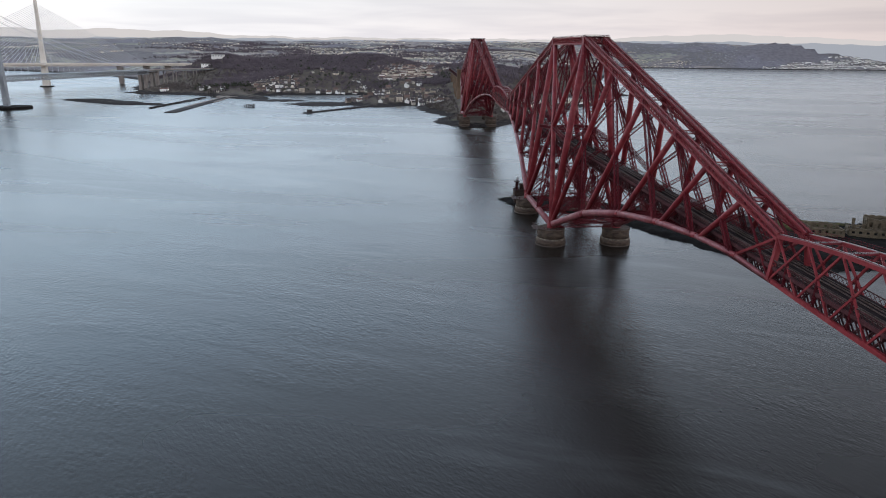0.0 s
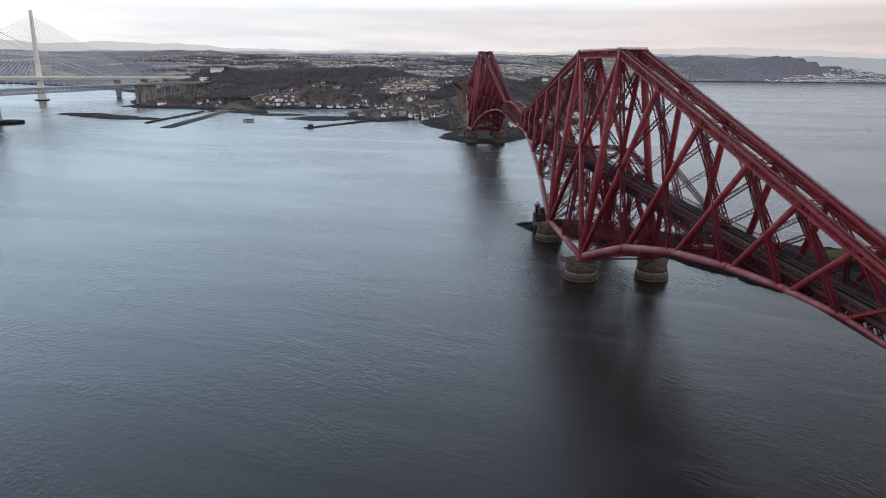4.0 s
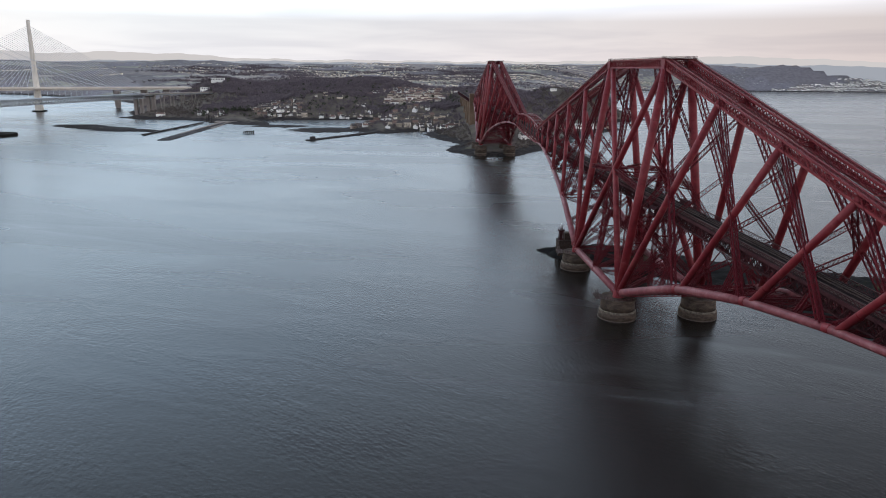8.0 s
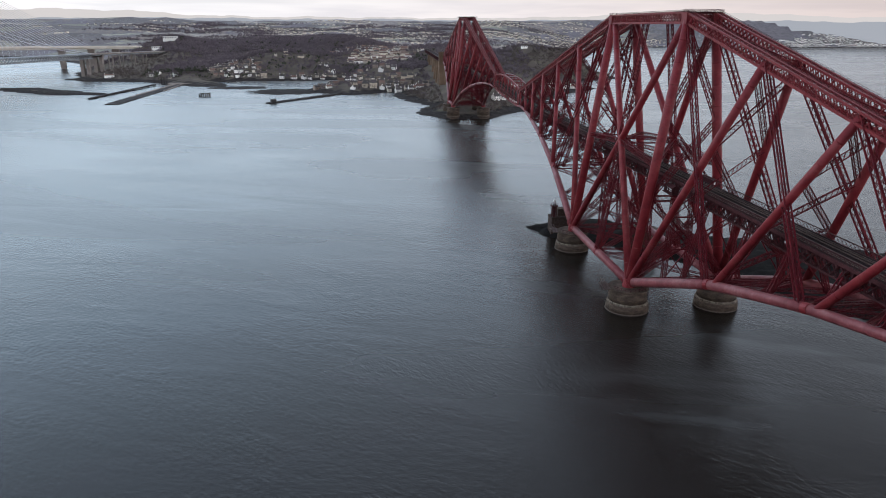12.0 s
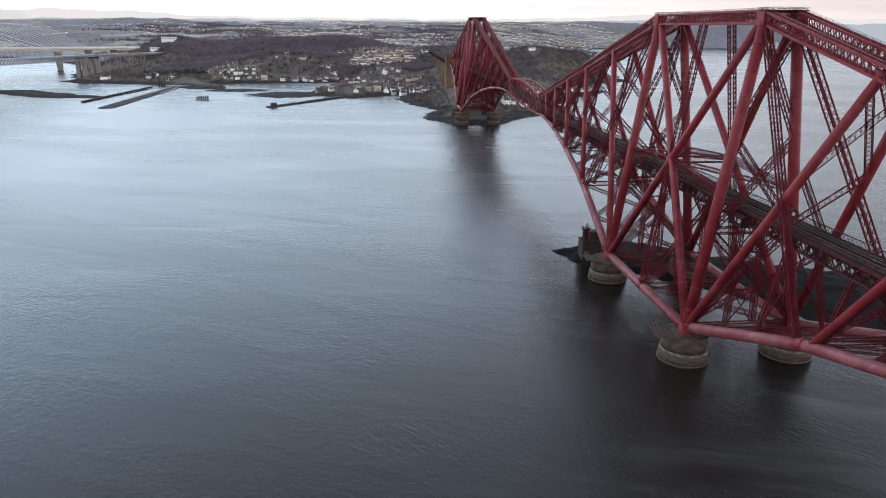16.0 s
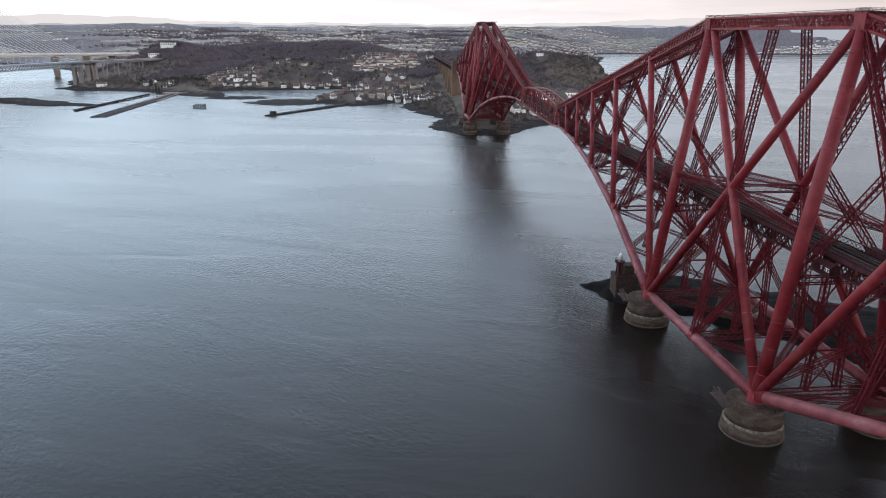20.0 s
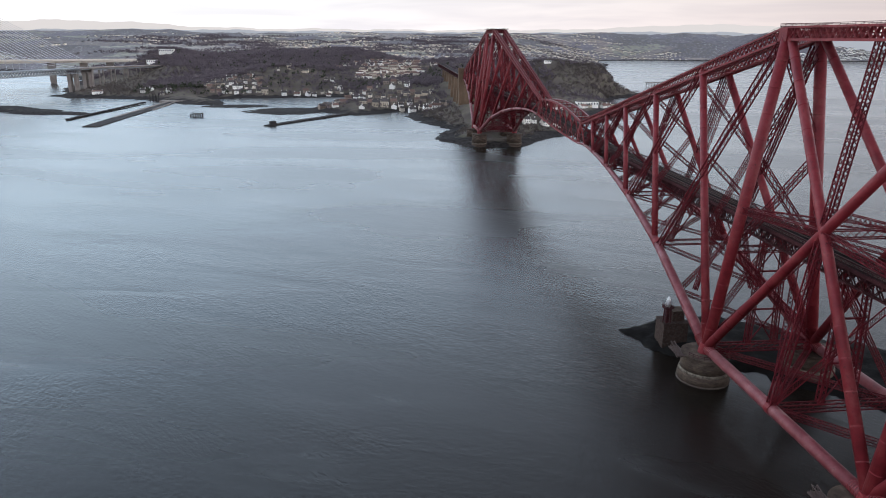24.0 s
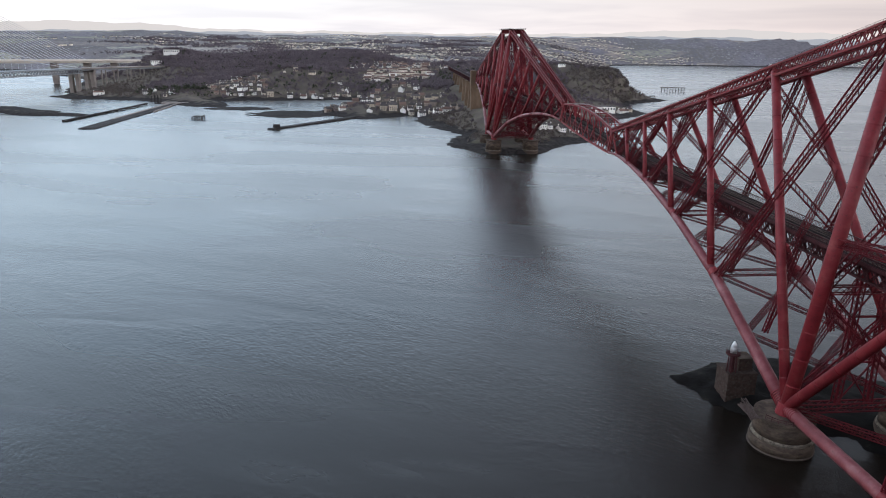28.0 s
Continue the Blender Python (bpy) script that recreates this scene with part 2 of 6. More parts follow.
CABLE = material("cable_sheath", [(0.3, (0.50, 0.50, 0.52)), (0.7, (0.60, 0.60, 0.62))], 0.1, 3, 0.6, bump=0)
WHITE = material("white_paint", [(0.3, (0.66, 0.65, 0.62)), (0.7, (0.80, 0.79, 0.77))], 0.5, 4, 0.6, bump=0.1)
HARL = material("house_harling", [(0.3, (0.60, 0.52, 0.42)), (0.7, (0.80, 0.72, 0.61))], 0.4, 5, 0.9, bump=0.2, island=0.3)
HARL_WHITE = material("white_harling", [(0.3, (0.86, 0.80, 0.73)), (0.7, (0.93, 0.90, 0.84))], 0.4, 4, 0.9, bump=0.2, island=0.2)
SANDSTONE = material("sandstone_house", [(0.3, (0.45, 0.37, 0.28)), (0.7, (0.66, 0.56, 0.44))], 0.4, 5, 0.9, bump=0.2, island=0.25)
RUBBLE = material("rubble_stone", [(0.3, (0.21, 0.165, 0.135)), (0.7, (0.36, 0.285, 0.235))], 0.4, 5, 0.9, bump=0.2, island=0.25)
SLATE = material("slate_roof", [(0.3, (0.060, 0.050, 0.048)), (0.7, (0.12, 0.100, 0.094))], 0.6, 5, 0.7, bump=0.2, island=0.3)
PANTILE = material("pantile_roof", [(0.3, (0.135, 0.086, 0.070)), (0.7, (0.225, 0.138, 0.11))], 0.6, 5, 0.8, bump=0.2, island=0.3)
GLASSY = material("dark_window", [(0.3, (0.015, 0.017, 0.02)), (0.7, (0.04, 0.045, 0.05))], 0.5, 2, 0.15, bump=0)
BARE = material("bare_winter_branches", [(0.3, (0.095, 0.075, 0.084)), (0.55, (0.130, 0.104, 0.113)), (0.75, (0.18, 0.146, 0.148))], 0.03, 6, 0.95, bump=0.3, bump_scale=0.4, island=0.16)
EVERGREEN = material("evergreen_foliage", [(0.3, (0.030, 0.034, 0.021)), (0.7, (0.062, 0.066, 0.042))], 0.06, 5, 0.95, bump=0.6, bump_scale=0.6, island=0.4)


# ---- mesh building ----
class Geo:
    """Collects bars and tubes and turns them into one mesh."""

    def __init__(self):
        self.v, self.f, self.n = [], [], 0
        self.bars = []

    def bar(self, a, b, w, h=None):
        self.bars.append((*a, *b, w, h or w))

    def add(self, verts, faces):
        verts = np.asarray(verts, float)
        self.v.append(verts)
        self.f.extend([tuple(i + self.n for i in q) for q in faces])
        self.n += len(verts)

    def box(self, lo, hi):
        (x0, y0, z0), (x1, y1, z1) = lo, hi
        self.add([(x0, y0, z0), (x1, y0, z0), (x1, y1, z0), (x0, y1, z0), (x0, y0, z1), (x1, y0, z1), (x1, y1, z1), (x0, y1, z1)],
                 [(3, 2, 1, 0), (4, 5, 6, 7), (0, 1, 5, 4), (1, 2, 6, 5), (2, 3, 7, 6), (3, 0, 4, 7)])

    def tube(self, pts, radii, seg=16, caps=True):
        pts = np.asarray(pts, float)
        k = len(pts)
        d = np.gradient(pts, axis=0)
        d /= np.linalg.norm(d, axis=1)[:, None]
        ref = np.array([0, 0, 1.0]) if abs(d[0, 2]) < 0.95 else np.array([0, 1.0, 0])
        u = np.cross(d, ref)
        u /= np.linalg.norm(u, axis=1)[:, None]
        w = np.cross(u, d)
        a = np.linspace(0, 2 * np.pi, seg, endpoint=False)
        r = np.broadcast_to(np.asarray(radii, float), (k,))
        ring = pts[:, None] + r[:, None, None] * (np.cos(a)[None, :, None] * u[:, None] + np.sin(a)[None, :, None] * w[:, None])
        faces = [(i * seg + j, i * seg + (j + 1) % seg, (i + 1) * seg + (j + 1) % seg, (i + 1) * seg + j) for i in range(k - 1) for j in range(seg)]
        if caps:
            faces += [tuple(range(seg))[::-1], tuple((k - 1) * seg + j for j in range(seg))]
        self.add(ring.reshape(-1, 3), faces)

    def plated_tube(self, a, b, r0, r1, step=7.5, seg=16):
        """A riveted tube: stiffening rings stand a little proud at even steps."""
        a, b = np.array(a, float), np.array(b, float)
        length = np.linalg.norm(b - a)
        k = max(1, int(length / step))
        self.tube([a, (a + b) / 2, b], [r0, (r0 + r1) / 2, r1], seg)
        for i in range(1, k):
            t, e = i / k, 0.16 / length
            r = (r0 + (r1 - r0) * t) * 1.014
            self.tube([a + (b - a) * (t - e), a + (b - a) * (t + e)], [r, r], seg, caps=False)

    def lattice(self, a, b, w0, h0, w1=None, h1=None, panel=None, corner=0.3, lace=0.14, faces="wh", side=None):
        """A box girder of four corner angles, laced crosswise on its faces."""
        a, b = np.array(a, float), np.array(b, float)
        w1, h1 = w1 or w0, h1 or h0
        d = b - a
        length = np.linalg.norm(d)
        d /= length
        ref = np.array([0, 0, 1.0]) if abs(d[2]) < 0.9 else np.array([0, 1.0, 0])
        u = np.cross(d, side if side is not None else ref)
        u /= np.linalg.norm(u)
        w = np.cross(u, d)
        k = max(2, int(round(length / (panel or 1.1 * max(w0, h0)))))
        c = {}
        for i in range(k + 1):
            t = i / k
            p = a + (b - a) * t
            ww, hh = (w0 + (w1 - w0) * t) / 2, (h0 + (h1 - h0) * t) / 2
            for sx in (-1, 1):
                for sy in (-1, 1):
                    c[i, sx, sy] = p + u * ww * sx + w * hh * sy
        for sx in (-1, 1):
            for sy in (-1, 1):
                self.bar(c[0, sx, sy], c[k, sx, sy], corner)
        for i in range(k):
            for s in (-1, 1):
                if "h" in faces:
                    self.bar(c[i, s, -1], c[i + 1, s, 1], lace, lace * 0.5)
                    self.bar(c[i, s, 1], c[i + 1, s, -1], lace, lace * 0.5)
                if "w" in faces:
                    self.bar(c[i, -1, s], c[i + 1, 1, s], lace, lace * 0.5)
                    self.bar(c[i, 1, s], c[i + 1, -1, s], lace, lace * 0.5)

    def mesh(self, name, mat):
        v, f = list(self.v), list(self.f)
        if self.bars:
            q = np.array(self.bars)
            a, b = q[:, :3], q[:, 3:6]
            d = b - a
            d /= np.linalg.norm(d, axis=1)[:, None] + 1e-9
            ref = np.where(np.abs(d[:, 2:3]) < 0.95, np.array([[0, 0, 1.0]]), np.array([[1.0, 0, 0]]))
            u = np.cross(d, ref)
            u /= np.linalg.norm(u, axis=1)[:, None]
            w = np.cross(u, d)
            u, w = u * q[:, 6:7] / 2, w * q[:, 7:8] / 2
            ring = np.stack([a - u - w, a + u - w, a + u + w, a - u + w, b - u - w, b + u - w, b + u + w, b - u + w], 1)
            idx = self.n + 8 * np.arange(len(q))[:, None, None] + np.array([(3, 2, 1, 0), (4, 5, 6, 7), (0, 1, 5, 4), (1, 2, 6, 5), (2, 3, 7, 6), (3, 0, 4, 7)])[None]
            v.append(ring.reshape(-1, 3))
            f = f + [tuple(x) for x in idx.reshape(-1, 4).tolist()]
        me = bpy.data.meshes.new(name)
        me.from_pydata(np.concatenate(v).tolist(), [], f)
        me.materials.append(mat)
        me.update()
        return me


def smooth(me):
    me.polygons.foreach_set("use_smooth", [len(p.vertices) == 4 for p in me.polygons])
    return me


def part(name, geo, mat, parent, label="", soft=False):
    """Links one mesh under a thing or under a part."""
    me = geo.mesh(name, mat) if isinstance(geo, Geo) else geo
    if soft:
        smooth(me)
    ob = new(name, me)
    ob.parent = parent
    if label:
        tagged(ob, label)
    return ob


def thing(name, at, label, category, group="", kind=""):
    ob = new(name)
    ob.location = at
    ob.empty_display_size = 2
    return tagged(ob, label, category, group, kind)


def whole(name, geo, mat, label, category, group="", kind="", soft=False):
    me = geo.mesh(name, mat) if isinstance(geo, Geo) else geo
    if soft:
        smooth(me)
    return tagged(new(name, me), label, category, group, kind)


def V(*a):
    return np.array(a, float)


# ---- water ----
def water_material():
    m = bpy.data.materials.new("estuary_water")
    m.use_nodes = True
    nt = m.node_tree
    n, l = nt.nodes, nt.links
    p = n["Principled BSDF"]
    tc = n.new("ShaderNodeTexCoord")
    base = n.new("ShaderNodeTexNoise")
    base.inputs["Scale"].default_value, base.inputs["Detail"].default_value = 0.004, 4
    l.new(tc.outputs["Object"], base.inputs["Vector"])
    r = n.new("ShaderNodeValToRGB")
    r.color_ramp.elements[0].color, r.color_ramp.elements[0].position = (0.0075, 0.0055, 0.004, 1), 0.35
    r.color_ramp.elements[1].color, r.color_ramp.elements[1].position = (0.012, 0.0092, 0.007, 1), 0.65
    l.new(base.outputs["Fac"], r.inputs[0])
    l.new(r.outputs[0], p.inputs["Base Color"])
    p.inputs["IOR"].default_value = 1.333
    def turned(angle, along, across):
        """Coordinates turned first, so that the pattern lies along an angle; sizes in metres."""
        q = n.new("ShaderNodeMapping")
        q.vector_type = "TEXTURE"
        q.inputs["Rotation"].default_value = (0, 0, radians(angle))
        q.inputs["Scale"].default_value = (along, across, across)
        l.new(tc.outputs["Object"], q.inputs[0])
        return q.outputs[0]

    def cloud(vec, detail=3, distortion=0.4):
        w = n.new("ShaderNodeTexNoise")
        w.inputs["Scale"].default_value, w.inputs["Detail"].default_value, w.inputs["Distortion"].default_value = 1.0, detail, distortion
        l.new(vec, w.inputs["Vector"])
        return w.outputs["Fac"]

    def ranged(src, a, b, lo, hi):
        t = n.new("ShaderNodeMapRange")
        t.inputs[1].default_value, t.inputs[2].default_value, t.inputs[3].default_value, t.inputs[4].default_value = a, b, lo, hi
        l.new(src, t.inputs[0])
        return t.outputs[0]

    def calc(op, a, b):
        t = n.new("ShaderNodeMath"); t.operation = op
        for k, s in enumerate((a, b)):
            if isinstance(s, float):
                t.inputs[k].default_value = s
            else:
                l.new(s, t.inputs[k])
        return t.outputs[0]
    # currents: long smooth and ruffled patches change the gloss
    cur = cloud(turned(-18, 420.0, 110.0), 5, 0.8)
    l.new(ranged(cur, 0.35, 0.65, 0.24, 0.29), p.inputs["Roughness"])
    # long smooth slicks with a little froth, left by the tide
    line = calc("ABSOLUTE", calc("SUBTRACT", cloud(turned(-24, 900.0, 230.0), 3, 0.9), 0.5), 0.0)
    patch = ranged(cloud(turned(-15, 260.0, 110.0), 4, 0.5), 0.46, 0.62, 0.0, 1.0)
    slick = calc("MULTIPLY", ranged(line, 0.0, 0.022, 1.0, 0.0), patch)
    froth = calc("MULTIPLY", slick, calc("MULTIPLY", ranged(cloud(turned(-20, 40.0, 9.0), 5, 0.6), 0.42, 0.7, 0.0, 1.0), 0.09))
    mx = n.new("ShaderNodeMix"); mx.data_type = "RGBA"
    l.new(froth, mx.inputs[0]); l.new(r.outputs[0], mx.inputs[6]); mx.inputs[7].default_value = (0.55, 0.58, 0.58, 1)
    l.new(mx.outputs[2], p.inputs["Base Color"])
    # wavelets at four sizes, their crests lying across the wind; gusts ruffle some patches more
    gust = ranged(cloud(turned(-30, 90.0, 34.0), 3, 0.5), 0.35, 0.65, 0.45, 1.2)
    height = None
    for angle, along, across, amp in ((-58, 24.0, 10.0, 0.05), (-56, 5.0, 2.2, 0.085), (-66, 2.0, 0.85, 0.095), (-46, 2.4, 1.1, 0.09)):
        k = calc("MULTIPLY", cloud(turned(angle, along, across), 2, 0.3), amp)
        height = k if height is None else calc("ADD", height, k)
    height = calc("MULTIPLY", calc("MULTIPLY", height, gust), calc("SUBTRACT", 1.0, calc("MULTIPLY", slick, 0.75)))
    bp = n.new("ShaderNodeBump")
    bp.inputs["Strength"].default_value, bp.inputs["Distance"].default_value = 1.0, 1.0
    l.new(height, bp.inputs["Height"])
    l.new(bp.outputs[0], p.inputs["Normal"])
    return m


TIDE = 1.2
WATER = water_material()
g = Geo()
S = 6500.0
g.add([(-S, -S, TIDE), (S, -S, TIDE), (S, S, TIDE), (-S, S, TIDE)], [(0, 1, 2, 3)])
whole("water", g, WATER, "grey-blue rippled estuary water under an overcast sky", "water", kind="structure")


# ---- the cantilever railway bridge ----
BASE_Z, TOP_Z, BASE_X, TOP_X = 12.0, 110.6, 18.3, 5.0
ARM = 207.3
ARM_B = [0, 55.5, 99.5, 136.5, 165.5, 189.5, ARM]
ARM_T = [0, 53, 96, 133, 161, 186, ARM]
ARM_BZ = [BASE_Z, 31.7, 41.8, 47.4, 50.1, 50.9, 49.5]
END_TOP = 61.0
RAIL_Z = 53.4


def lerp(a, b, t):
    return a + (b - a) * t


def arm_nodes(y0, s):
    """Bottom and top joints of one arm that leaves a tower at y0 in direction s; [i][side]."""
    bot = [{e: V(e * lerp(BASE_X, 5.2, y / ARM), y0 + s * y, z) for e in (-1, 1)} for y, z in zip(ARM_B, ARM_BZ)]
    top = [{e: V(e * lerp(TOP_X, 3.6, y / ARM), y0 + s * y, lerp(TOP_Z, END_TOP, y / ARM)) for e in (-1, 1)} for y in ARM_T]
    return bot, top


def chord_points(p, i, k=5):
    """Points along a bay of the chord, which is straight but for a slight bend at its joints."""
    out = [lerp(p[i], p[i + 1], t) for t in np.linspace(0, 1, k)]
    sag = 0.002 * np.linalg.norm(p[i + 1] - p[i])
    return [q + V(0, 0, sag * math.sin(math.pi * t)) for q, t in zip(out, np.linspace(0, 1, k))]


def railing(geo, a, b, n, h=1.2):
    a, b = np.array(a, float), np.array(b, float)
    up = V(0, 0, h)
    for i in range(n + 1):
        q = lerp(a, b, i / n)
        geo.bar(q, q + up, 0.06)
    geo.bar(a + up, b + up, 0.07)
    geo.bar(a + up * 0.5, b + up * 0.5, 0.05)


def top_chord(name, a, b, w, h0, h1, parent):
    """A twin-webbed box girder: solid flanges, latticed webs, a hand-railed walkway on it."""
    geo = Geo()
    d = (b - a) / np.linalg.norm(b - a)
    u = V(1, 0, 0)
    up = np.cross(u, d)
    if up[2] < 0:
        up = -up
    n = max(2, int(np.linalg.norm(b - a) / 2.6))
    for s in (-1, 1):
        for q, r in ((1, 0.55), (-1, 0.7)):
            geo.bar(a + u * s * w / 2 + up * q * h0 / 2, b + u * s * w / 2 + up * q * h1 / 2, 0.7, r)
        for i in range(n):
            p, r = lerp(a, b, i / n), lerp(a, b, (i + 1) / n)
            hp, hr = lerp(h0, h1, i / n) / 2, lerp(h0, h1, (i + 1) / n) / 2
            side = u * s * w / 2
            geo.bar(p + side + up * hp, r + side - up * hr, 0.28, 0.16)
            geo.bar(p + side - up * hp, r + side + up * hr, 0.28, 0.16)
    for i in range(n):
        p, r = lerp(a, b, i / n), lerp(a, b, (i + 1) / n)
        hp = lerp(h0, h1, i / n) / 2
        for q in (-1, 1):
            geo.bar(p - u * w / 2 + up * hp * q, r + u * w / 2 + up * hp * q, 0.2, 0.12)
            geo.bar(p + u * w / 2 + up * hp * q, r - u * w / 2 + up * hp * q, 0.2, 0.12)
    ob = part(name, geo, RED, parent)
    rg = Geo()
    n = max(2, int(np.linalg.norm(b - a) / 3))
    for s in (-1, 1):
        railing(rg, a + u * s * w * 0.45 + up * (h0 / 2 + 0.2), b + u * s * w * 0.45 + up * (h1 / 2 + 0.2), n, 0.7)
    part("handrail", rg, DARK, ob, "thin steel handrail")
    return ob


def cross_lattice(parent, a, b, c, d, w, name="cross_bracing", corner=0.21, lace=0.125):
    """Two latticed braces that cross between two members: a-b and c-d."""
    geo = Geo()
    geo.lattice(a, b, w, w, panel=w * 1.1, corner=corner, lace=lace)
    part(name, geo, LACED, parent)
    geo = Geo()
    geo.lattice(c, d, w, w, panel=w * 1.1, corner=corner, lace=lace)
    part(name, geo, LACED, parent)


def build_arm(root, y0, s):
    bot, top = arm_nodes(y0, s)
    n = len(bot) - 1
    for e in (-1, 1):
        pb = [q[e] for q in bot]
        for i in range(n):
            k = i / n
            # curved bottom tube
            geo = Geo()
            r0, r1 = lerp(1.83, 0.52, k), lerp(1.83, 0.52, (i + 1) / n)
            geo.tube(chord_points(pb, i), np.linspace(r0, r1, 5), 16)
            ob = part("bottom_chord", geo, FADED, root, soft=True)
            geo = Geo()
            p0, p1 = pb[i], pb[i + 1]
            dd = (p1 - p0) / np.linalg.norm(p1 - p0)
            geo.tube([p1 - dd * 1.2, p1 + dd * 1.2], r1 * 1.07, 16)
            part("joint_collar", geo, RED, ob)
            # top girder
            top_chord("top_chord", top[i][e], top[i + 1][e], lerp(2.2, 1.4, k), lerp(3.4, 1.5, k), lerp(3.4, 1.5, (i + 1) / n), root)
            # tubular strut, leaning outwards
            geo = Geo()
            if i < n - 1:
                r = lerp(1.3, 0.6, k)
                geo.plated_tube(pb[i] + dd * (3.0 if i else 0.0), top[i + 1][e], r * 1.05, r)
                part("strut", geo, RED, root, soft=True)
            else:
                geo.bar(pb[i], top[i + 1][e], 0.6, 0.7)
                part("strut", geo, RED, root)
            # latticed tie, leaning inwards
            geo = Geo()
            if i < n - 1:
                w = lerp(2.4, 1.2, k)
                geo.lattice(top[i][e], pb[i + 1] - dd * 2.5, w * 0.8, w, w * 0.62, w * 0.8, panel=w * 1.05, corner=lerp(0.36, 0.28, k), lace=0.15)
            else:
                geo.bar(top[i][e], pb[i + 1], 0.55, 0.5)
            part("tie", geo, LACED, root)
        geo = Geo()
        geo.bar(bot[n][e], top[n][e], 1.3, 1.3)
        part("end_post", geo, RED, root)
    for i in range(n):
        k = i / n
        # bracing between the two struts of a bay
        b0, b1, t0, t1 = bot[i][-1], bot[i][1], top[i + 1][-1], top[i + 1][1]
        w = lerp(1.5, 0.8, k)
        cuts = [0.06, 0.38, 0.68, 0.95] if i < 2 else ([0.06, 0.52, 0.95] if i < 4 else [0.1, 0.9])
        for c0, c1 in zip(cuts, cuts[1:]):
            cross_lattice(root, lerp(b0, t0, c0), lerp(b1, t1, c1), lerp(b1, t1, c0), lerp(b0, t0, c1), w)
        # flat bracing between the bottom chords
        if i < n - 1:
            mid = 0.5
            q0, q1 = lerp(bot[i][-1], bot[i + 1][-1], mid), lerp(bot[i][1], bot[i + 1][1], mid)
            cross_lattice(root, bot[i][-1], q1, bot[i][1], q0, w * 0.9, "bottom_bracing")
            cross_lattice(root, q0, bot[i + 1][1], q1, bot[i + 1][-1], w * 0.9, "bottom_bracing")
        geo = Geo()
        geo.lattice(bot[i + 1][-1], bot[i + 1][1], w, w * 1.3, corner=0.3)
        part("cross_girder", geo, LACED, root)
        # flat bracing between the top chords
        p, q, p2, q2 = top[i][-1], top[i][1], top[i + 1][-1], top[i + 1][1]
        geo = Geo(); geo.lattice(p, q, 0.7, 1.2, corner=0.22, lace=0.14); part("top_strut", geo, RED, root)
        geo = Geo(); geo.bar(p, q2, 0.3, 0.25); part("top_brace", geo, LACED, root)
        geo = Geo(); geo.bar(q, p2, 0.3, 0.25); part("top_brace", geo, LACED, root)
    # trestles carry the railway on the bottom chords
    for i in (1, 2, 3):
        for f in (0.0, -0.5):
            p = {e: lerp(bot[i][e], bot[i - 1][e], -f) for e in (-1, 1)}
            if p[1][2] > RAIL_Z - 5:
                continue
            geo = Geo()
            for e in (-1, 1):
                geo.lattice(lerp(p[-e], p[e], 0.82), V(e * 3.4, p[e][1], RAIL_Z - 2.4), 1.2, 1.2, corner=0.26, lace=0.13)
            geo.bar(lerp(p[-1], p[1], 0.18), V(3.4, p[1][1], RAIL_Z - 2.4), 0.4, 0.3)
            geo.bar(lerp(p[-1], p[1], 0.82), V(-3.4, p[1][1], RAIL_Z - 2.4), 0.4, 0.3)
            part("trestle", geo, LACED, root)
    return bot, top


